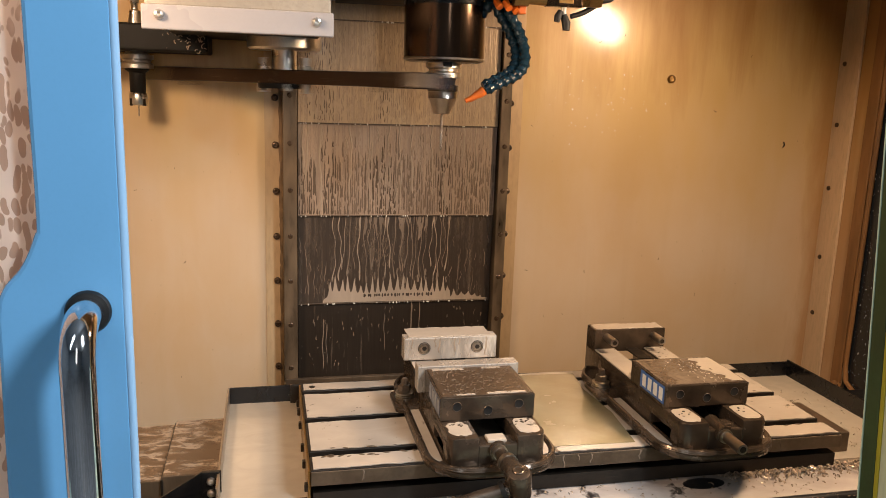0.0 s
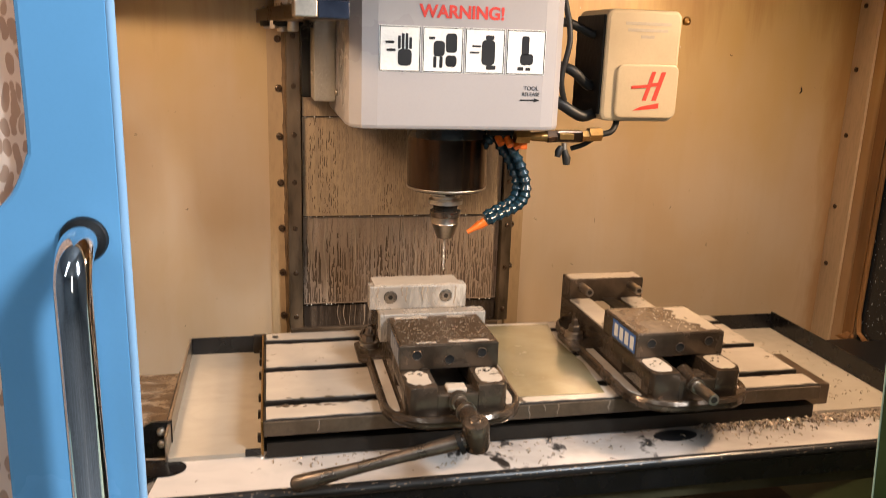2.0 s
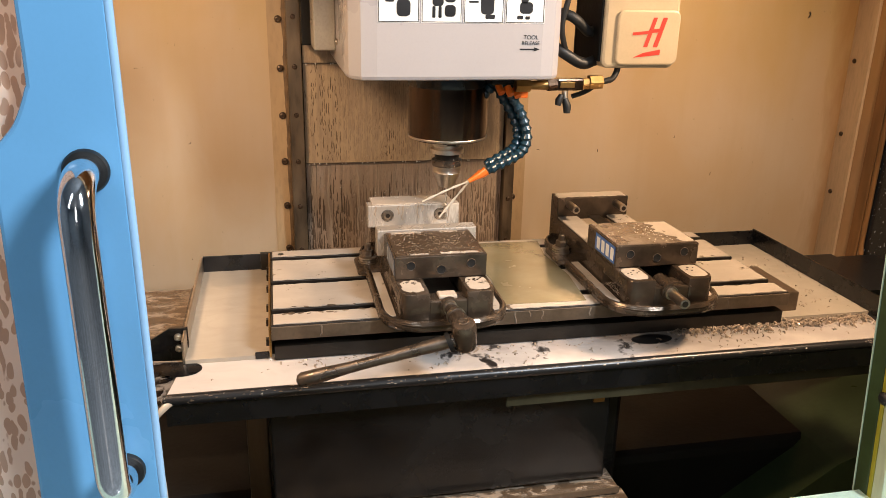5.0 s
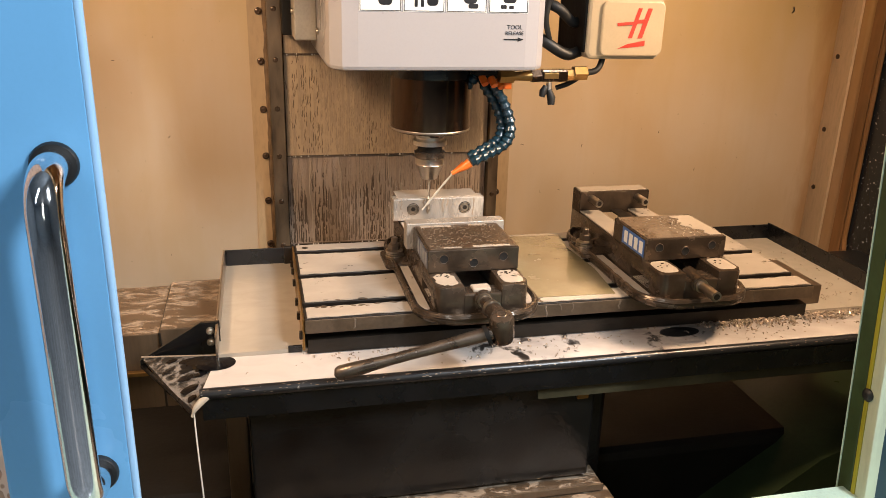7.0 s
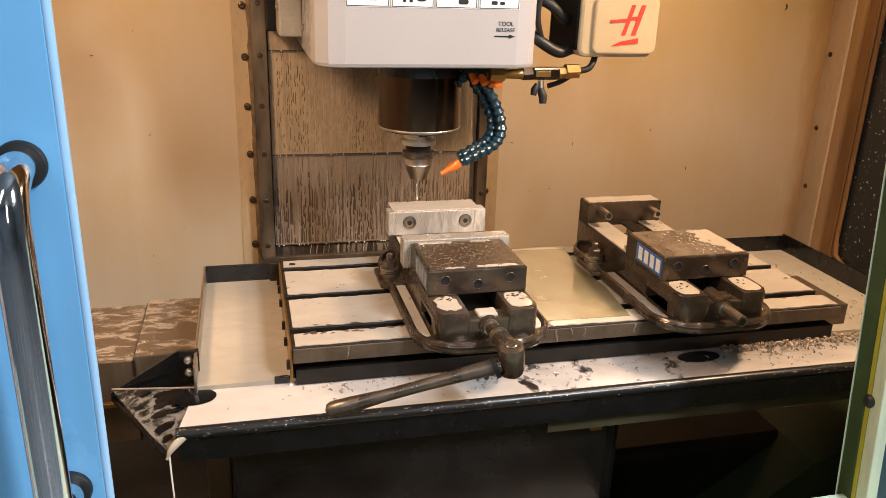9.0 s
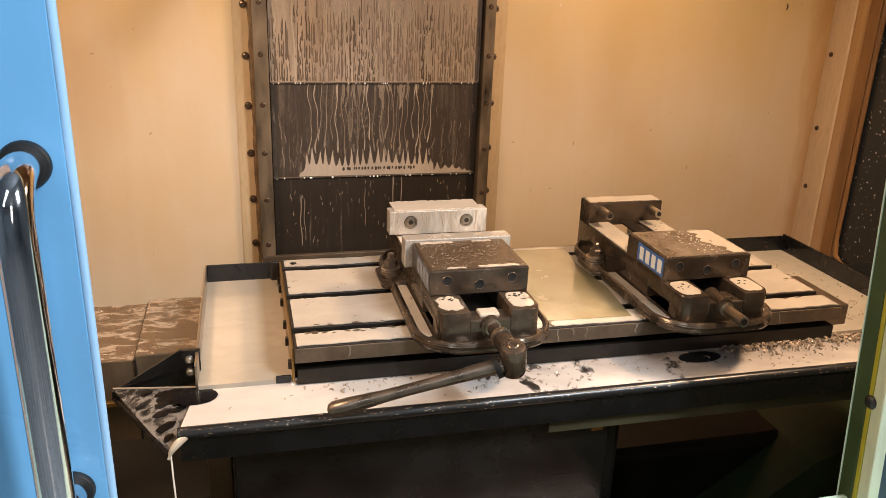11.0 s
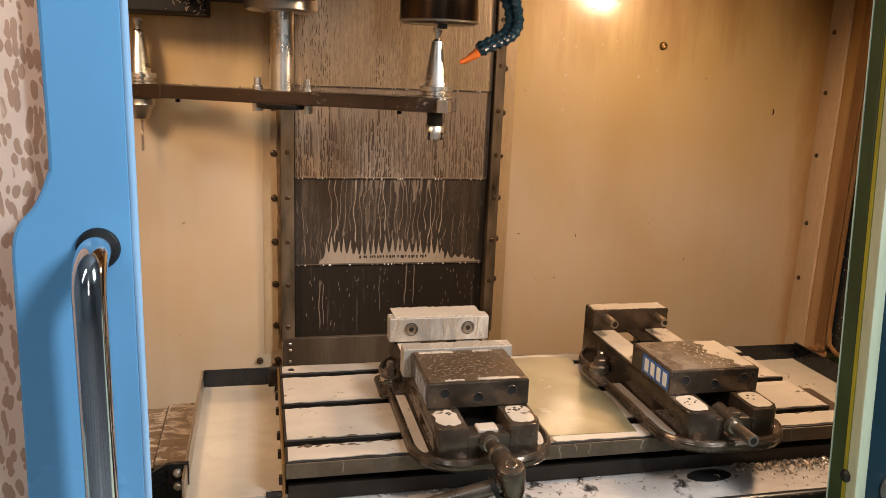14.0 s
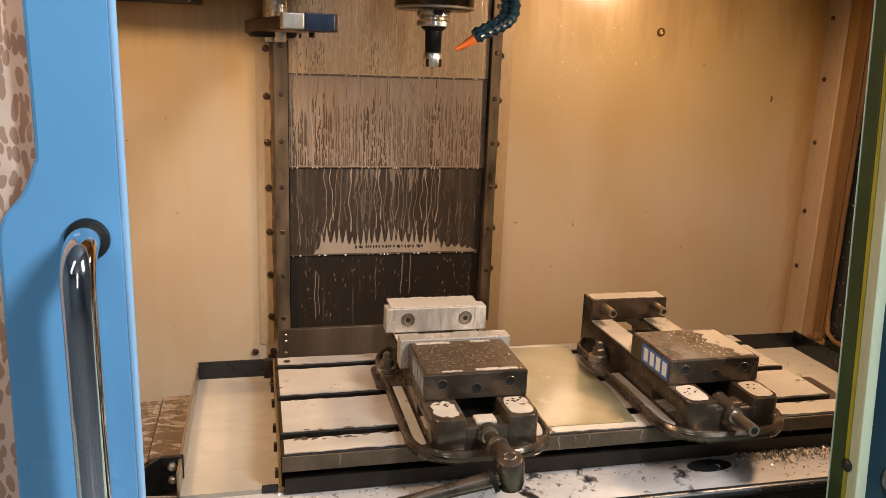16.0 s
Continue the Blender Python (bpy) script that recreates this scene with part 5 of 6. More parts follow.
            part("socket", lathe([(0.0046, 0.0012), (0.0046, 0.0017), (0.0005, 0.0017)], 6, pose(x, 1.440, 1.113, 90)), "slot", bolt)
        part("bolt_washer", lathe([(0.014, 0), (0.014, 0.003), (0.010, 0.003)], 18, pose(cx - 0.092, 1.392, TZ + 0.011)), "steel", v, "", True)
    else:
        for x in (cx - 0.0505, cx + 0.0505):
            b = rod((x, 1.472, 1.111), (x, 1.432, 1.111), 0.0078, 18)
            part("jaw_stud", b, "steel", v, "protruding steel stud", True)
            part("stud_socket", lathe([(0.0045, -0.0002), (0.0045, 0.0006), (0.001, 0.0006)], 12, pose(x, 1.432, 1.111, 90)), "slot", v)
        part("slot_key", box(cx - 0.012, cx + 0.012, 1.40, 1.462, 1.0868, 1.0895), "slot", v)
        for x in (cx - 0.05, cx + 0.055):
            part("way_clip", lathe([(0.016, 0), (0.016, 0.004), (0.012, 0.006), (0.007, 0.004)], 16, pose(x, 1.322, 1.0868)), "steel", v, "", True)
    # clamp bolt on the foot
    bx, by = cx - 0.096, 1.385
    part("clamp_bolt", lathe([(0.0175, 0), (0.0175, 0.003), (0.012, 0.0035), (0.0155, 0.004), (0.0155, 0.007), (0.011, 0.0075), (0.0165, 0.0085), (0.0165, 0.0115), (0.010, 0.013)], 22, pose(bx, by, TZ + 0.016)), "steel", v, "washer stack of the clamp bolt", True)
    part("clamp_nut", lathe([(0.0115, 0), (0.0115, 0.010), (0.0095, 0.0115), (0.0062, 0.0115), (0.0062, 0.022), (0.0045, 0.0235)], 6, pose(bx, by, TZ + 0.029)), "lever", v, "hexagon clamp nut")
    part("clamp_lug", prism(stadium(bx, 0.024, by - 0.055, by + 0.03, 0.012, 4), 0.008, Matrix.Translation((0, 0, TZ + 0.009)), 0.002), "vise", v)
    # screw
    sx, sz = (cx, 1.062) if soft_jaws else (cx - 0.006, 1.063)
    part("screw_collar", rod((sx, 1.113, sz), (sx, 1.106, sz), 0.0150, 24), "vise", v, "", True)
    if not soft_jaws:
        part("screw_barrel", rod((sx, 1.150, sz + 0.004), (sx, 1.113, sz), 0.0140, 22), "vise", v, "round barrel of the screw", True)
    part("screw_collar", rod((sx, 1.106, sz), (sx, 1.100, sz), 0.0115, 20), "steel", v, "", True)
    part("lead_screw", rod((sx, 1.10, sz), (sx, 1.055 if not soft_jaws else 1.08, sz), 0.0086, 14), "steel", v, "steel screw end", True)
    if not soft_jaws:
        part("screw_socket", lathe([(0.0052, 0), (0.0052, 0.0006), (0.001, 0.0006)], 12, pose(sx, 1.055, sz, 90)), "slot", v)
    if soft_jaws:
        for x, ln in ((-0.030, 0.018), (-0.022, 0.030), (0.008, 0.028), (0.016, 0.014), (0.068, 0.036), (-0.074, 0.02)):
            part("milk_run", run_ribbon(bmesh.new(), cx + x, 1.132, ln, 0.0028, rng, 1.4399, 0.001, 1.8, 1.1, 0.0005, 9), "run", v, "coolant running down the jaw", True)
    ON_TABLE.append(v)
    return v


def build_crank(cx):
    c = thing("vise_handle", "worn steel crank handle on the screw of a vise", "crank handle")
    part("socket", tube([(cx, 1.098, 1.062), (cx + 0.001, 1.078, 1.0625), (cx + 0.002, 1.060, 1.063), (cx + 0.003, 1.028, 1.063)], [0.0095, 0.0115, 0.0135, 0.0155], 20), "vise", c, "steel socket", True)
    part("collar", tube([(cx + 0.001, 1.072, 1.0625), (cx + 0.002, 1.064, 1.063)], 0.0145, 20), "steel", c, "", True)
    part("elbow", lathe([(0.011, -0.027), (0.0165, -0.024), (0.0185, -0.016), (0.0185, 0.013), (0.0165, 0.019), (0.0115, 0.0215)], 24, pose(cx + 0.004, 1.023, 1.055, 12, -8, 0)), "vise", c, "rounded steel knuckle", True)
    part("pivot_pin", lathe([(0.0085, 0.0205), (0.0085, 0.0225), (0.007, 0.0235), (0.0055, 0.0225), (0.001, 0.0225)], 16, pose(cx + 0.004, 1.023, 1.055, 12, -8, 0)), "vise", c, "dark pivot pin", True)
    part("knuckle_ring", rod((cx - 0.014, 1.024, 1.043), (cx - 0.020, 1.0245, 1.0405), 0.0158, 18), "dark", c, "", True)
    a, e = Vector((cx - 0.010, 1.024, 1.045)), Vector((cx - 0.232, 1.05, 0.985))
    pts = [a.lerp(e, k / 10) for k in range(11)] + [a.lerp(e, 1.025), a.lerp(e, 1.036)]
    part("lever", tube(pts, [0.0105, 0.0105, 0.0098, 0.009, 0.0085, 0.0082, 0.0082, 0.0085, 0.0098, 0.0112, 0.0114, 0.0085, 0.003], 18), "lever", c, "tapered steel lever with flattened end", True)
    ON_TABLE.append(c)


# ---- spindle head (z = 0 at the bottom of the spindle nose) ----
SX, SY = 0.3655, 1.65
HEAD = []


def build_head():
    h = thing("spindle_head", "off-white spindle head with warning sticker and dark spindle nose", "spindle head")
    HEAD.append(h)
    out = [(0.170, 1.93), (0.168, 1.56), (0.172, 1.525), (0.190, 1.503), (0.215, 1.499), (0.490, 1.499), (0.512, 1.503), (0.527, 1.520), (0.529, 1.56), (0.529, 1.93)]
    cover = part("cover", prism(out, 0.62, Matrix.Translation((0, 0, 0.1245)), 0.007), "head", h, "off-white enamelled cover")
    part("side_plate", box(0.128, 0.169, 1.745, 1.93, 0.150, 0.70, 0.003), "grey", h, "grey side plate with bolts")
    part("side_plate", box(0.110, 0.130, 1.86, 1.93, 0.15, 0.70, 0.002), "dark", h)
    for y, z in ((1.78, 0.20), (1.78, 0.40), (1.70, 0.17)):
        part("bolt", screw_mesh(0.006, 0.004), "steel", h, "", True).matrix_basis = pose(0.128 if y > 1.74 else 0.168, y, z, 0, 0, -90)
    part("underside", box(0.19, 0.51, 1.56, 1.92, 0.120, 0.126), "dark", h, "dark underside")
    nose = part("spindle_nose", lathe([(0.060, 0.004), (0.072, 0.004), (0.0735, 0.010), (0.0735, 0.128)], 48, pose(SX, SY, 0)), "bronze", h, "heat-tinted steel spindle nose", True)
    part("nose_cap", lathe([(0.0737, 0.098), (0.0745, 0.100), (0.0745, 0.127)], 48, pose(SX, SY, 0)), "black", h, "black upper band of the nose", True)
    part("nose_ring", lathe([(0.0705, 0.0025), (0.0738, 0.0040), (0.0742, 0.0065), (0.0736, 0.0075)], 48, pose(SX, SY, 0)), "steel", h, "thin bright ring", True)
    part("nose_face", lathe([(0.030, 0.0), (0.066, 0.0), (0.0710, 0.0026)], 48, pose(SX, SY, 0)), "vise", h, "dark nose face", True)
    part("drive_key", box(SX - 0.008, SX + 0.008, SY - 0.040, SY - 0.024, -0.008, 0.002, 0.001), "slot", h)
    # sticker
    flat = Matrix.Rotation(radians(90), 4, "X")
    words("warning_text", "WARNING!", 0.0270, Matrix.Translation((0.350, 1.4986, 0.310)) @ flat, "red", cover, "red printed warning word", 0.0009)
    for k in range(4):
        x0 = 0.2165 + 0.0693 * k
        card = part("pictogram", box(x0, x0 + 0.0665, 1.4982, 1.4991, 0.2165, 0.2875), "sticker", cover, "white pictogram card")
        for a, b_, c, d in ((0.001, 0.0655, 0.2175, 0.2185), (0.001, 0.0655, 0.2855, 0.2865), (0.001, 0.002, 0.2175, 0.2865), (0.0645, 0.0655, 0.2175, 0.2865)):
            part("card_border", box(x0 + a, x0 + b_, 1.4976, 1.4983, c, d), "ink", card)
        shapes = (
            ((0.030, 0.246, 0.052, 0.272), (0.030, 0.272, 0.034, 0.292), (0.036, 0.272, 0.040, 0.296), (0.042, 0.272, 0.046, 0.296), (0.048, 0.272, 0.052, 0.290), (0.010, 0.280, 0.024, 0.284), (0.012, 0.268, 0.026, 0.272)),
            ((0.038, 0.268, 0.056, 0.298), (0.038, 0.246, 0.056, 0.264), (0.018, 0.262, 0.036, 0.286), (0.018, 0.244, 0.023, 0.262), (0.028, 0.244, 0.033, 0.262), (0.010, 0.288, 0.020, 0.292)),
            ((0.028, 0.250, 0.050, 0.290), (0.034, 0.290, 0.048, 0.297), (0.008, 0.268, 0.024, 0.271), (0.012, 0.278, 0.026, 0.281), (0.036, 0.243, 0.052, 0.250)),
            ((0.026, 0.268, 0.038, 0.298), (0.024, 0.252, 0.046, 0.270), (0.020, 0.243, 0.030, 0.249), (0.034, 0.243, 0.042, 0.248)),
        )[k]
        for sx0, z0, sx1, z1 in shapes:
            z0, z1 = z0 - 0.020, z1 - 0.020
            part("pictogram_shape", prism(round_rect(x0 + sx0, x0 + sx1, z0, z1, min(sx1 - sx0, z1 - z0) * 0.3, 3), 0.0006, Matrix.Translation((0, 1.4976, 0)) @ FRONT), "ink", card)
    words("release_text", "TOOL", 0.0094, Matrix.Translation((0.470, 1.4986, 0.1945)) @ flat, "ink", cover)
    words("release_text", "RELEASE", 0.0084, Matrix.Translation((0.470, 1.4986, 0.1850)) @ flat, "ink", cover)
    part("release_arrow", prism([(0.452, 0.1745), (0.476, 0.1745), (0.476, 0.1722), (0.486, 0.1755), (0.476, 0.1788), (0.476, 0.1765), (0.452, 0.1765)], 0.0008, Matrix.Translation((0, 1.4981, 0)) @ FRONT), "ink", cover, "small black arrow")
    # coolant box on the side of the head
    cb = part("coolant_box", prism(round_rect(0.616, 0.757, 0.139, 0.330, 0.014), 0.135, Matrix.Translation((0, 1.545, 0)) @ FRONT, 0.006), "ivory", h, "yellowed ivory coolant valve box")
    part("box_lid", prism(round_rect(0.640, 0.757, 0.145, 0.238, 0.012), 0.006, Matrix.Translation((0, 1.5395, 0)) @ FRONT, 0.003), "ivory", cb, "raised front panel")
    part("box_side", box(0.612, 0.617, 1.55, 1.675, 0.150, 0.320, 0.002), "dark", cb, "near-black sheet on the box side")
    for k, pts in enumerate((((0.668, 0.196), (0.700, 0.199), (0.700, 0.204), (0.668, 0.201)), ((0.690, 0.176), (0.697, 0.176), (0.712, 0.226), (0.705, 0.226)), ((0.708, 0.176), (0.716, 0.176), (0.731, 0.226), (0.723, 0.226)), ((0.700, 0.200), (0.722, 0.202), (0.722, 0.208), (0.700, 0.206)), ((0.672, 0.158), (0.722, 0.163), (0.722, 0.172), (0.690, 0.166)))):
        part("emblem_stroke", prism(list(pts), 0.0012, Matrix.Translation((0, 1.5385 - 0.0005 * (k in (0, 3)), 0)) @ FRONT), "red", cb, "red emblem stroke")
    for k, (x0, x1) in enumerate(((0.650, 0.735), (0.655, 0.730), (0.680, 0.705))):
        part("print_bar", box(x0, x1, 1.5440, 1.5452, 0.304 - 0.011 * k, 0.309 - 0.011 * k), "grey", cb)
    # hoses and fittings between head and box
    for pts, r in (
        (((0.525, 1.60, 0.30), (0.560, 1.59, 0.305), (0.600, 1.59, 0.29), (0.615, 1.59, 0.285)), 0.008),
        (((0.525, 1.60, 0.235), (0.565, 1.57, 0.225), (0.600, 1.58, 0.20), (0.616, 1.59, 0.20)), 0.009),
        (((0.528, 1.60, 0.185), (0.552, 1.57, 0.165), (0.590, 1.57, 0.145), (0.62, 1.58, 0.150)), 0.010),
        (((0.545, 1.58, 0.36), (0.556, 1.56, 0.28), (0.545, 1.56, 0.21), (0.560, 1.57, 0.16)), 0.005),
    ):
        part("hose", tube(curve(pts, 6), r, 10), "rubber", h, "black rubber hose", True)
    part("brass_nut", rod((0.466, 1.56, 0.1085), (0.492, 1.56, 0.1085), 0.0122, 6), "brass", h, "bright brass nut")
    part("brass_pipe", rod((0.490, 1.56, 0.1085), (0.526, 1.56, 0.109), 0.0072, 16, None, 0.0092), "brass", h, "tapered brass pipe", True)
    valve = part("brass_valve", rod((0.524, 1.56, 0.109), (0.541, 1.56, 0.110), 0.0118, 6), "bronze", h, "dull bronze valve body")
    part("valve_body", box(0.540, 0.590, 1.550, 1.570, 0.0995, 0.1205, 0.003), "bronze", valve)
    part("valve_tablet", box(0.545, 0.572, 1.5485, 1.5505, 0.105, 0.1155, 0.0008), "brass", valve, "embossed tablet")
    part("brass_nut", rod((0.589, 1.56, 0.1105), (0.604, 1.56, 0.111), 0.0108, 6), "brass", h)
    part("brass_nut", rod((0.602, 1.56, 0.113), (0.626, 1.56, 0.114), 0.0132, 6), "brass", h)
    stem = part("valve_stem", rod((0.557, 1.556, 0.098), (0.557, 1.554, 0.085), 0.0055, 10), "steel", h, "", True)
    part("valve_knob", tube([(0.550, 1.553, 0.092), (0.545, 1.551, 0.083), (0.543, 1.55, 0.074)], [0.005, 0.0068, 0.005], 10), "rubber", stem, "black valve wing", True)
    part("valve_knob", tube([(0.556, 1.553, 0.086), (0.561, 1.551, 0.072), (0.561, 1.55, 0.060)], [0.0055, 0.0076, 0.006], 10), "rubber", stem, "black valve wing", True)
    part("hose", tube(curve([(0.628, 1.56, 0.114), (0.646, 1.56, 0.119), (0.656, 1.565, 0.134), (0.658, 1.57, 0.150)], 6), 0.0055, 10), "rubber", h, "black rubber tube", True)
    part("hose", tube(curve([(0.578, 1.575, 0.086), (0.602, 1.575, 0.094), (0.622, 1.575, 0.106)], 6), 0.0045, 10), "rubber", h, "", True)
    # segmented coolant hose with orange nozzle
    for name, pts, n in (
        ("segment", ((0.452, 1.585, 0.118), (0.463, 1.582, 0.092), (0.480, 1.580, 0.065), (0.494, 1.580, 0.035), (0.499, 1.580, 0.005), (0.487, 1.58, -0.018), (0.460, 1.58, -0.032), (0.424, 1.58, -0.049)), 16),
        ("segment", ((0.440, 1.594, 0.116), (0.449, 1.596, 0.092), (0.466, 1.596, 0.066), (0.481, 1.596, 0.038), (0.487, 1.594, 0.010), (0.478, 1.594, -0.012), (0.454, 1.592, -0.026), (0.426, 1.590, -0.040)), 15),
        ("segment", ((0.440, 1.60, 0.112), (0.432, 1.61, 0.095), (0.418, 1.62, 0.078), (0.408, 1.62, 0.070)), 5),
    ):
        line = curve(pts, 12)
        for k in range(n):
            i = k * (len(line) - 1) / n
            a, b_ = line[int(i)], line[min(len(line) - 1, int(i + (len(line) - 1) / n) + 1)]
            d = (b_ - a).normalized()
            ball = tube([a, a + d * 0.003, a + d * 0.008, a + d * 0.012, a + d * 0.0165], [0.0074, 0.0088, 0.0110, 0.0084, 0.0076], 12)
            part(name, ball, "hose", h, "teal plastic hose segment" if k == 0 else "", True)
    for p in ((0.440, 1.578, 0.106), (0.455, 1.572, 0.104), (0.470, 1.578, 0.100)):
        part("orange_tap", rod(p, (p[0] + 0.004, p[1] - 0.012, p[2] - 0.012), 0.0065, 10), "orange", h, "orange plastic tap", True)
    part("orange_tap", box(0.478, 0.492, 1.565, 1.580, 0.085, 0.105, 0.002), "orange", h)
    part("manifold", box(0.425, 0.485, 1.57, 1.62, 0.108, 0.135, 0.003), "dark", h)
    part("nozzle", tube([(0.425, 1.58, -0.048), (0.417, 1.58, -0.054), (0.406, 1.58, -0.060), (0.392, 1.58, -0.067)], [0.0088, 0.0078, 0.0050, 0.0040], 14), "orange", h, "orange nozzle", True)
    part("nozzle_branch", tube([(0.417, 1.586, -0.053), (0.410, 1.590, -0.060), (0.403, 1.595, -0.066)], [0.0075, 0.006, 0.0042], 10), "orange", h, "", True)


JETS = []


def build_jets():
    """Two coolant streams, resting inside the head until they run."""
    for k, (a, b) in enumerate((((0.397, 1.580, -0.068), (0.318, 1.640, -0.122)), ((0.403, 1.595, -0.065), (0.352, 1.642, -0.152)))):
        a, b = Vector(a), Vector(b)
        line = [a.lerp(b, t) + Vector((0, 0, 0.006 * t * (1 - t))) for t in (i / 12 for i in range(13))]
        j = thing("coolant_jet", "thin white stream of coolant from the orange nozzle", "coolant jet", "coolant jets")
        part("stream", tube(line, [0.0020 + 0.0006 * math.sin(i * 2.1) for i in range(13)], 8), "milk", j, "", True)
        rng = random.Random(20 + k)
        drop = part("droplet", lathe([(0.0004, -0.0014), (0.0013, 0), (0.0004, 0.0014)], 7), "milk", j, "", True)
        drop.matrix_basis = Matrix.Translation(b)
        for i in range(60):
            d = Vector((rng.gauss(-0.05, 0.05), rng.gauss(0.0, 0.03), abs(rng.gauss(0, 0.03)) - 0.005))
            again(drop, Matrix.Translation(b + d) @ Matrix.Scale(rng.uniform(0.15, 0.45), 4))
        JETS.append(j)


def build_spray():
    """Fine drops flung off the turning drill: one cloud of beads that flies as a body."""
    rng = random.Random(31)
    b = bmesh.new()
    for i in range(24000):
        u = rng.random() ** 1.7
        side = -1 if rng.random() < 0.86 else 0.5
        fall = rng.choice((0.03, 0.0, -0.03, -0.08))
        x, z = side * 0.27 * u + rng.gauss(0, 0.005), rng.gauss(0, 0.003 + 0.030 * u) + 0.006 + fall * u
        c = Vector((0.3655 + x, 1.645 + rng.gauss(0, 0.02), -0.135 + z))
        r = rng.uniform(0.0002, 0.00048)
        at = [b.verts.new(c + Vector(p) * r) for p in ((1, 0, -0.6), (-0.5, 0.87, -0.6), (-0.5, -0.87, -0.6), (0, 0, 1))]
        for k in ((0, 1, 3), (1, 2, 3), (2, 0, 3), (2, 1, 0)):
            b.faces.new([at[q] for q in k])
    spray = tagged(mesh("coolant_spray", b, "milk"), "fine white spray of coolant flung off the drill", "coolant spray", kind="stuff")
    # veils of mist fanning away from the drill
    for k, (rise, drop, far, y) in enumerate(((0.075, 0.015, -0.26, 1.650), (0.045, 0.010, -0.27, 1.640), (0.026, 0.050, -0.24, 1.625), (0.055, -0.01, -0.17, 1.660), (0.010, 0.075, -0.25, 1.615))):
        f = bmesh.new()
        rows = []
        for i in range(13):
            u = i / 12
            x = 0.37 + far * u
            row = []
            for q in range(7):
                w = q / 6
                z = -0.128 + (rise + drop) * u ** 0.8 * w - drop * u + 0.004 * math.sin(9 * u + 5 * w + k)
                row.append(f.verts.new((x, y + 0.02 * math.sin(3 * w + 2 * u + k) * u, z)))
            rows.append(row)
        for p, q in zip(rows, rows[1:]):
            for w in range(6):
                f.faces.new((p[w], p[w + 1], q[w + 1], q[w]))
        part("mist_veil", f, "mist", spray, "thin veil of coolant mist", True)
    SPRAY.append(spray)


SPRAY = []

# ---- tool changer and tools ----
AX, AY, ARM_Z = 0.082, 1.773, 1.601
ARM, TOOLS = [], []


def build_changer():
    c = thing("tool_changer", "white-covered tool changer housing with steel hub", "tool changer")
    part("housing", box(-0.118, 0.142, 1.408, 1.93, 1.69, 2.10, 0.004), "grey", c, "brown-grey housing")
    part("cover_strip", box(-0.121, 0.145, 1.395, 1.408, 1.658, 1.692, 0.002), "head", c, "white cover strip")
    for x in (-0.097, 0.120):
        part("bolt", screw_mesh(0.007, 0.006), "bright", c, "", True).matrix_basis = pose(x, 1.395, 1.678)
    part("underplate", box(-0.118, 0.142, 1.41, 1.93, 1.672, 1.690), "dark", c)
    part("pocket_arm", box(-0.30, -0.06, 1.80, 1.95, 1.640, 1.690, 0.004), "dark", c, "dark pocket bracket with chips")
    dust = random.Random(83)
    fleck = part("chip_fleck", tube(curve([(0, 0, 0), (0.004, -0.001, 0.002), (0.007, 0, 0.001)], 3), 0.0011, 5), "chip", c, "chips stuck to the bracket")
    fleck.matrix_basis = pose(-0.075, 1.7995, 1.66)
    for k in range(40):
        again(fleck, pose(-0.065 - abs(dust.gauss(0, 0.035)), 1.7995, 1.642 + dust.uniform(0, 0.045), 0, dust.uniform(-180, 180), 0) @ Matrix.Scale(dust.uniform(0.3, 1.1), 4))
    part("hub", lathe([(0.064, 0.0), (0.069, 0.004), (0.069, 0.028), (0.045, 0.029), (0.045, 0.036)], 40, pose(AX, AY, 1.650)), "bright", c, "polished steel hub", True)
    part("shaft_sleeve", lathe([(0.026, 0), (0.026, 0.2)], 28, pose(AX, AY, 1.67)), "bright", c, "", True)
    a = thing("change_arm", "long dark double tool change arm flecked with chips", "tool change arm")
    # local space: hub at the origin, arm along x
    top, low = 0.013, -0.013
    out = []
    for s in (1, -1):
        out += [(s * 0.045, -s * 0.030), (s * 0.215, -s * 0.026), (s * 0.283, -s * 0.038), (s * 0.324, -s * 0.032), (s * 0.343, -s * 0.012), (s * 0.324, s * 0.006), (s * 0.283, s * 0.032), (s * 0.215, s * 0.024), (s * 0.045, s * 0.030)]
    part("arm_bar", prism(out, top - low, Matrix.Translation((0, 0, low)), 0.002), "arm", a, "dark steel bar flecked with chips")
    part("hub_plate", lathe([(0.048, -0.022), (0.050, -0.019), (0.050, -0.013), (0.044, -0.0125)], 28), "dark", a, "", True)
    rng = random.Random(41)
    fleck = part("chip_fleck", tube(curve([(0, 0, 0), (0.003, 0.001, 0.002), (0.005, -0.001, 0.001)], 3), 0.0008, 5), "chip", a)
    fleck.matrix_basis = pose(0.1, -0.03, 0.014)
    for k in range(90):
        x = rng.choice((-1, 1)) * rng.uniform(0.05, 0.30)
        again(fleck, pose(x, rng.choice((-0.0275, 0.0)) + rng.gauss(0, 0.004), 0.013 + (0 if rng.random() < 0.6 else -rng.uniform(0, 0.02)), rng.uniform(0, 90), 0, rng.uniform(0, 360)) @ Matrix.Scale(rng.uniform(0.4, 1.0), 4))
    for s in (1, -1):
        part("finger_block", box(min(s * 0.245, s * 0.324), max(s * 0.245, s * 0.324), -0.038, 0.032, low - 0.001, top + 0.001, 0.003), "arm", a)
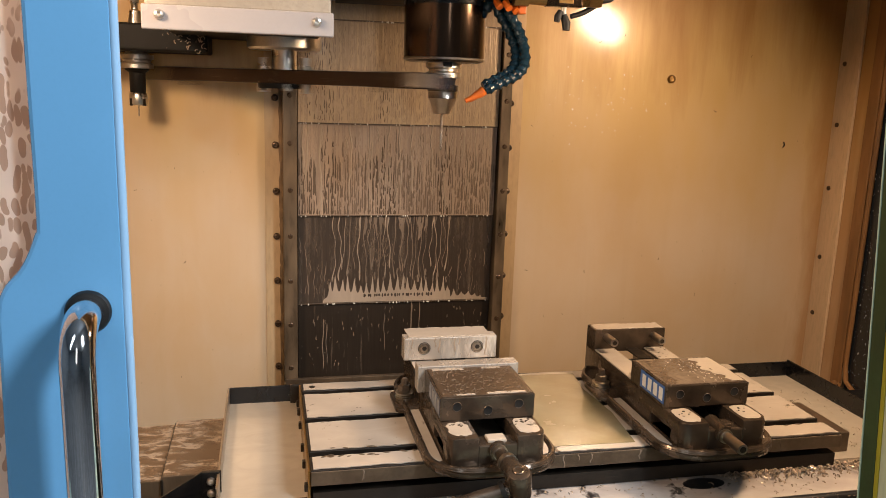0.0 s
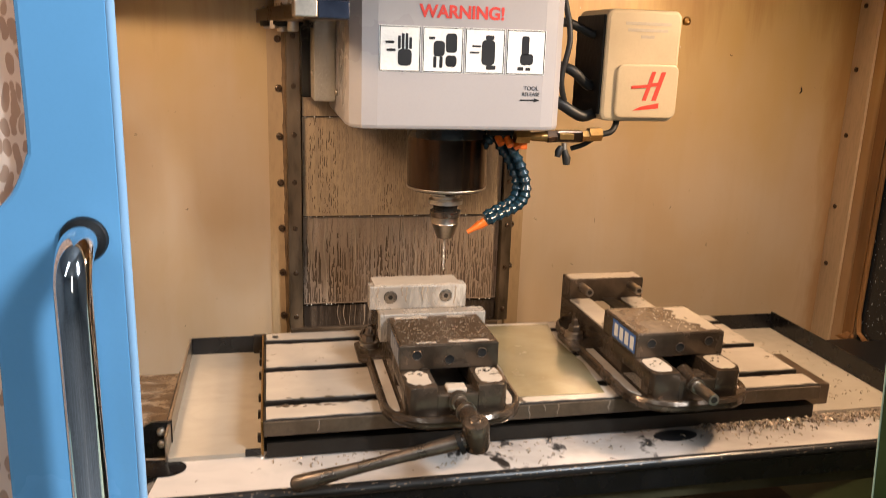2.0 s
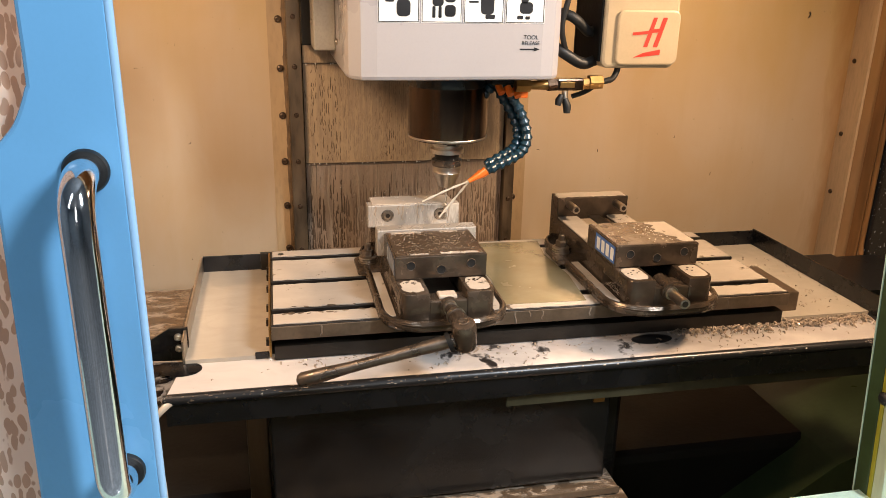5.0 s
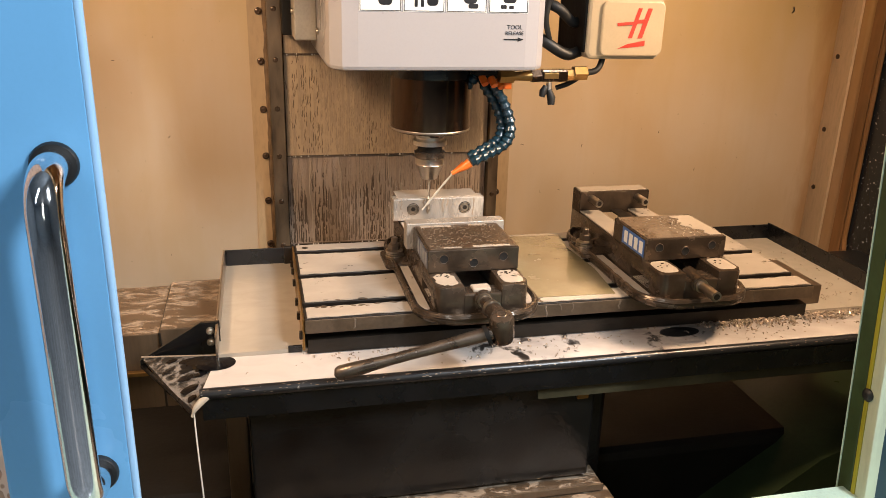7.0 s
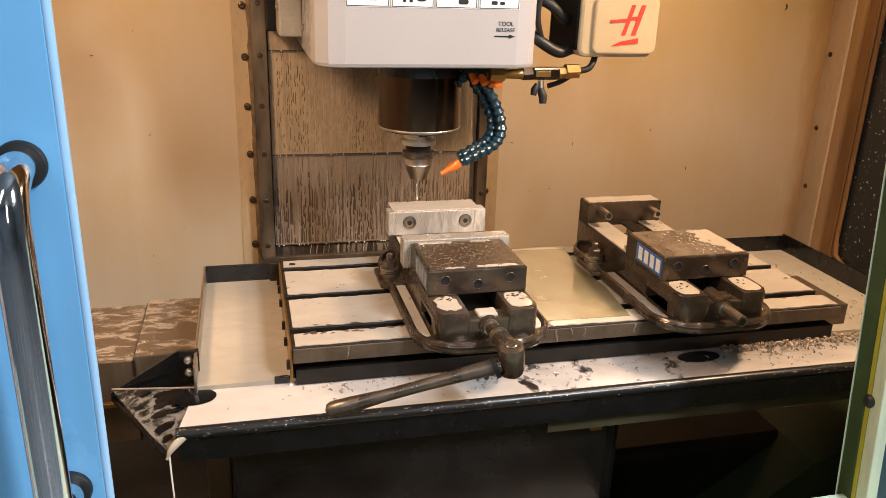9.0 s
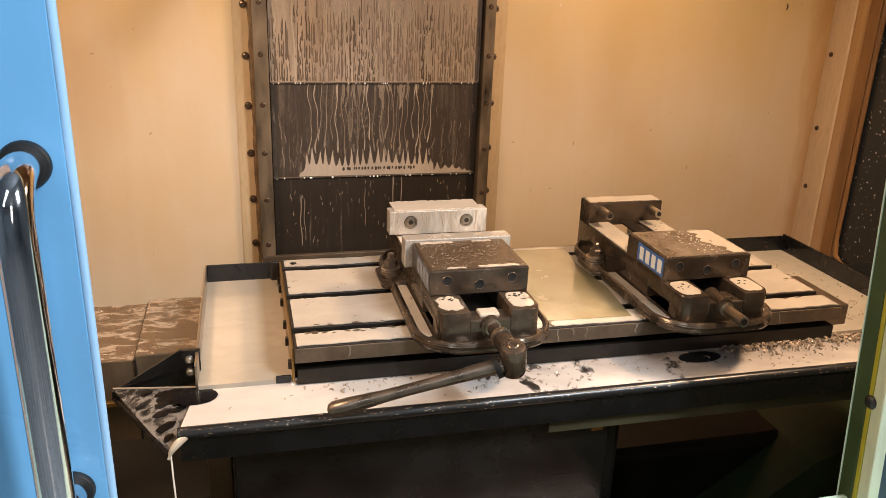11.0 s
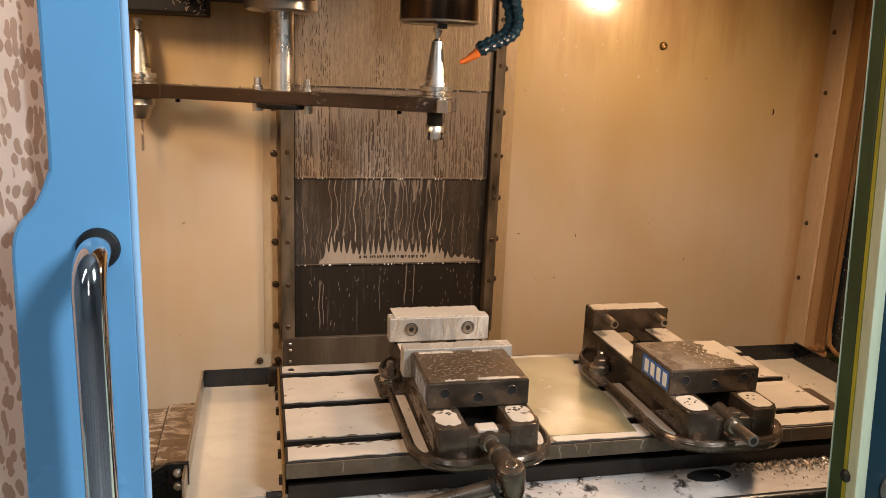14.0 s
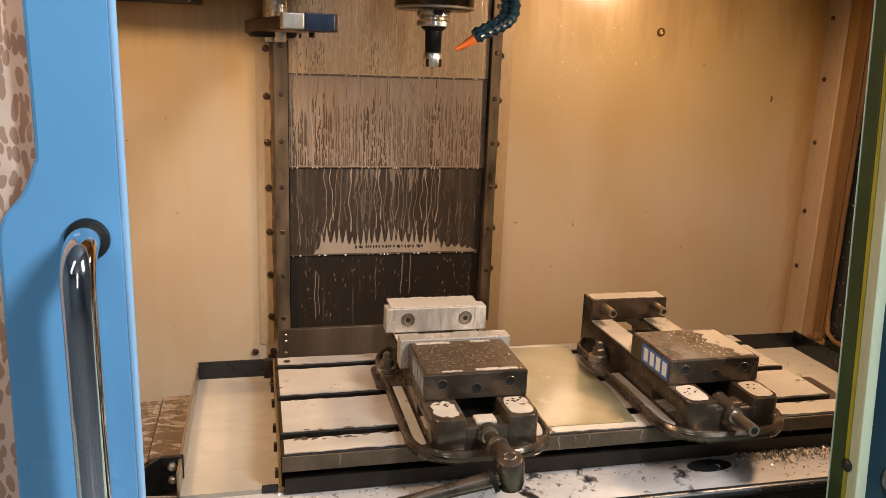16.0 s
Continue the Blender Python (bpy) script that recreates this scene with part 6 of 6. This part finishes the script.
        part("end_block", box(min(s * 0.324, s * 0.345), max(s * 0.324, s * 0.345), min(-s * 0.056, -s * 0.022), max(-s * 0.056, -s * 0.022), low + 0.001, top - 0.001, 0.002), "steel", a, "pale worn end block")
        part("blue_end", box(min(s * 0.305, s * 0.345), max(s * 0.305, s * 0.345), min(-s * 0.021, s * 0.026), max(-s * 0.021, s * 0.026), low, top, 0.002), "navy", a, "dark blue gripper end")
        part("shaft_pin", lathe([(0.0095, -0.030), (0.0105, -0.027), (0.0105, 0.020), (0.0075, 0.021), (0.0075, 0.036)], 16, pose(s * 0.052, 0.0, 0)), "bright", a, "", True)
        part("nut", lathe([(0.009, -0.026), (0.009, -0.013)], 6, pose(s * 0.030, -0.03, 0)), "steel", a)
        part("finger_screw", lathe([(0.005, -0.022), (0.005, -0.013)], 8, pose(s * 0.235, -0.015, 0)), "dark", a)
    part("shaft", lathe([(0.0235, 0.010), (0.0235, 0.20)], 32), "bright", a, "polished steel shaft", True)
    part("shaft_collar", lathe([(0.021, 0.006), (0.021, 0.022)], 28), "steel", a, "", True)
    ARM.append(a)


def build_tools():
    taper = [(0.003, 0.108), (0.0085, 0.107), (0.0085, 0.098), (0.006, 0.094), (0.006, 0.085), (0.0105, 0.082), (0.0115, 0.072), (0.0125, 0.068), (0.0222, 0.0)]
    flange = [(0.0222, 0.0), (0.0317, -0.001), (0.0317, -0.009), (0.0262, -0.0125), (0.0262, -0.0155), (0.0317, -0.019), (0.0317, -0.027), (0.024, -0.028)]
    a = thing("drill_chuck", "steel drill chuck on a tapered holder with twist drill", "tool holder")
    part("taper", lathe(taper[::-1], 28), "bright", a, "bright ground taper", True)
    part("flange", lathe(flange[::-1], 32), "bright", a, "grooved flange", True)
    part("neck", lathe([(0.022, -0.040), (0.0235, -0.0275)], 28), "dark", a, "dark neck", True)
    part("band", lathe([(0.0275, -0.052), (0.0290, -0.050), (0.0290, -0.041), (0.0225, -0.0395)], 32), "lever", a, "dark knurled band", True)
    part("chuck_body", lathe([(0.005, -0.092), (0.0135, -0.093), (0.0155, -0.0915), (0.0245, -0.067), (0.0262, -0.0655), (0.0268, -0.0645), (0.0262, -0.0635), (0.0270, -0.0525), (0.021, -0.0515)], 36), "steel", a, "tapered steel chuck body", True)
    part("drill", twist(0.0026, 0.070, -0.091), "steel", a, "twist drill")
    b = thing("collet_chuck", "black collet chuck with slotted nut on a tapered holder", "tool holder")
    part("taper", lathe(taper[::-1], 28), "bright", b, "bright ground taper", True)
    part("flange", lathe(flange[::-1], 32), "bright", b, "grooved flange", True)
    part("body", lathe([(0.0135, -0.075), (0.0150, -0.073), (0.0155, -0.036), (0.0225, -0.031), (0.0235, -0.0275)], 28), "dark", b, "black holder body", True)
    part("nut", lathe([(0.006, -0.100), (0.0155, -0.0995), (0.0175, -0.096), (0.0175, -0.079), (0.0150, -0.0745)], 24), "bright", b, "slotted collet nut", True)
    for k in range(4):
        part("nut_slot", box(-0.003, 0.003, -0.0182, -0.0155, -0.1002, -0.086), "slot", b).matrix_basis = pose(0, 0, 0, 0, 0, 45 + 90 * k)
    part("drill", twist(0.0016, 0.024, -0.098), "steel", b, "short drill")
    TOOLS.extend((a, b))


def twist(r, length, z):
    b = bmesh.new()
    rings, n = [], 40
    for i in range(n + 1):
        u = i / n
        k = r if u < 0.93 else r * (1 - u) / 0.07 + 0.0001
        ring = []
        for q in range(10):
            a = 2 * math.pi * q / 10
            f = 1.0 if q % 5 else 0.5
            ring.append(b.verts.new((k * f * math.cos(a + 7 * math.pi * u), k * f * math.sin(a + 7 * math.pi * u), z - length * u)))
        rings.append(ring)
    for lo, hi in zip(rings, rings[1:]):
        for q in range(10):
            b.faces.new((lo[q], hi[q], hi[(q + 1) % 10], lo[(q + 1) % 10]))
    b.faces.new(rings[0])
    b.faces.new(list(reversed(rings[-1])))
    bmesh.ops.recalc_face_normals(b, faces=b.faces[:])
    return b


build_cabin()
build_doors()
build_way_cover()
build_table()
build_saddle()
build_vise(0.342, True)
build_vise(0.721, False)
build_crank(0.342)
build_head()
build_jets()
build_spray()
build_changer()
build_tools()
build_chips()

# ---- what moves ----
TABLE_ROWS = [
    (0.0, 0.039, 0.137), (0.68, 0.039, 0.137), (0.85, -0.039, 0.132), (4.1, -0.039, 0.130), (4.35, -0.038, 0.213),
    (5.8, -0.038, 0.214), (6.1, 0.045, 0.214), (8.1, 0.045, 0.213), (8.32, 0.044, 0.130), (11.2, 0.044, 0.130),
    (11.5, -0.003, 0.036), (11.7, -0.001, 0.003), (12.5, 0.0, 0.001), (16.0, 0.0, 0.0),
]
HEAD_ROWS = [
    (0.0, 1.636), (1.2, 1.636), (1.35, 1.572), (1.5, 1.500), (1.75, 1.393), (2.0, 1.296), (2.2, 1.270), (3.0, 1.265), (3.5, 1.261),
    (3.8, 1.261), (4.0, 1.273), (4.25, 1.273), (4.5, 1.267), (5.6, 1.261), (5.8, 1.274), (6.2, 1.274), (7.0, 1.267), (7.5, 1.263),
    (7.9, 1.275), (8.2, 1.275), (8.5, 1.269), (9.2, 1.265), (9.9, 1.265), (10.9, 1.636), (16.0, 1.636),
]
HOME = 1.636
ARM_ROWS = [
    (0.0, -18, 0), (0.06, -57, 0), (12.1, -57, 0), (12.3, -27, 0), (12.45, 0, 0), (13.2, 0, 0), (13.35, 0, -0.055), (13.5, 0, -0.110),
    (13.62, 2, -0.112), (13.7, 22, -0.112), (13.8, 78, -0.112), (13.85, 106, -0.112), (13.9, 134, -0.112), (13.97, 174, -0.112), (14.03, 180, -0.110),
    (14.12, 180, -0.075), (14.3, 180, 0), (14.62, 180, 0), (14.7, 168, 0), (14.8, 127, 0), (14.86, 123, 0), (16.0, 123, 0),
]
GRIP = math.degrees(math.atan2(SY - AY, SX - AX))
REACH = math.hypot(SX - AX, SY - AY)
SPRAY_ROWS = [(0.0, 1), (3.1, 1), (3.25, 0), (4.15, 0), (4.3, -1), (16.0, -1)]
JET_ROWS = [
    [(0.0, 1), (3.05, 1), (3.2, 0), (5.5, 0), (5.75, -1), (16.0, -1)],
    [(0.0, 1), (3.05, 1), (3.2, 0), (8.05, 0), (8.25, -1), (16.0, -1)],
]


def reach(rows, t, n=1):
    """The value of a row's column n at t seconds."""
    for a, b in zip(rows, rows[1:]):
        if a[0] <= t <= b[0]:
            return a[n] + (b[n] - a[n]) * (t - a[0]) / max(1e-6, b[0] - a[0])
    return rows[-1][n]


def motions():
    for ob in ON_TABLE:
        walk(ob, [(t, pose(x, y, 0)) for t, x, y in TABLE_ROWS])
    for ob in ON_SADDLE:
        walk(ob, [(t, pose(0, y, 0)) for t, x, y in TABLE_ROWS])
    walk(HEAD[0], [(t, pose(0, 0, z)) for t, z in HEAD_ROWS])
    for ob in COVERS:
        walk(ob, [(t, pose(0, 0, 0.953 * (z - HOME))) for t, z in HEAD_ROWS])
    walk(ARM[0], [(t, pose(AX, AY, ARM_Z + dz, 0, 0, GRIP + turn)) for t, turn, dz in ARM_ROWS])
    # the two tools trade places on the arm
    swap = [r for r in ARM_ROWS if 13.2 <= r[0] <= 14.3]
    for ob, side in zip(TOOLS, (0, 180)):
        rows = [(t, pose(SX if side == 0 else 2 * AX - SX, SY if side == 0 else 2 * AY - SY, z if side == 0 else HOME)) for t, z in HEAD_ROWS if t < 13.2]
        if side:
            # its pocket swings it up into the magazine and brings it back for the next change
            px, py = 2 * AX - SX, 2 * AY - SY
            down, up = pose(px, py, HOME), pose(px - 0.06, py + 0.02, HOME + 0.32)
            rows = [(0.0, down), (0.22, down), (0.28, pose(px - 0.02, py, HOME + 0.15)), (0.34, up), (10.6, up), (11.3, down)]
        for t, turn, dz in swap:
            a = radians(GRIP + turn + side)
            rows.append((t, pose(AX + REACH * math.cos(a), AY + REACH * math.sin(a), HOME + dz, 0, 0, turn)))
        hold = rows[-1][1]
        if side == 0:
            # its pocket lifts the used tool back into the magazine
            away = pose(2 * AX - SX - 0.06, 2 * AY - SY + 0.02, HOME + 0.32, 0, 0, 180)
            rows += [(14.86, hold), (14.96, pose(2 * AX - SX - 0.02, 2 * AY - SY, HOME + 0.13, 0, 0, 180)), (15.06, away), (16.0, away)]
        else:
            rows.append((16.0, hold))
        walk(ob, rows)
    # the streams ride with the head; they leave it when the pump starts and fall into the tray when it stops
    for ob, flow in zip(JETS, JET_ROWS):
        times = sorted({t for t, _ in HEAD_ROWS} | {t for t, _ in flow})
        rows = []
        for t in times:
            k, z = reach(flow, t), reach(HEAD_ROWS, t)
            rows.append((t, pose(0.03 * max(k, 0), 0.06 * max(k, 0), z + 0.33 * max(k, 0)) if k >= 0 else pose(0, 0, 1.28 + 0.9 * k)))
        walk(ob, rows)

    times = sorted({t for t, _ in HEAD_ROWS} | {t for t, _ in SPRAY_ROWS})
    rows = []
    for t in times:
        k, z = reach(SPRAY_ROWS, t), reach(HEAD_ROWS, t)
        rows.append((t, pose(0, 0.1 * max(k, 0), z + 0.42 * max(k, 0)) if k >= 0 else pose(0, 0, 1.28 + 0.9 * k)))
    walk(SPRAY[0], rows)


motions()
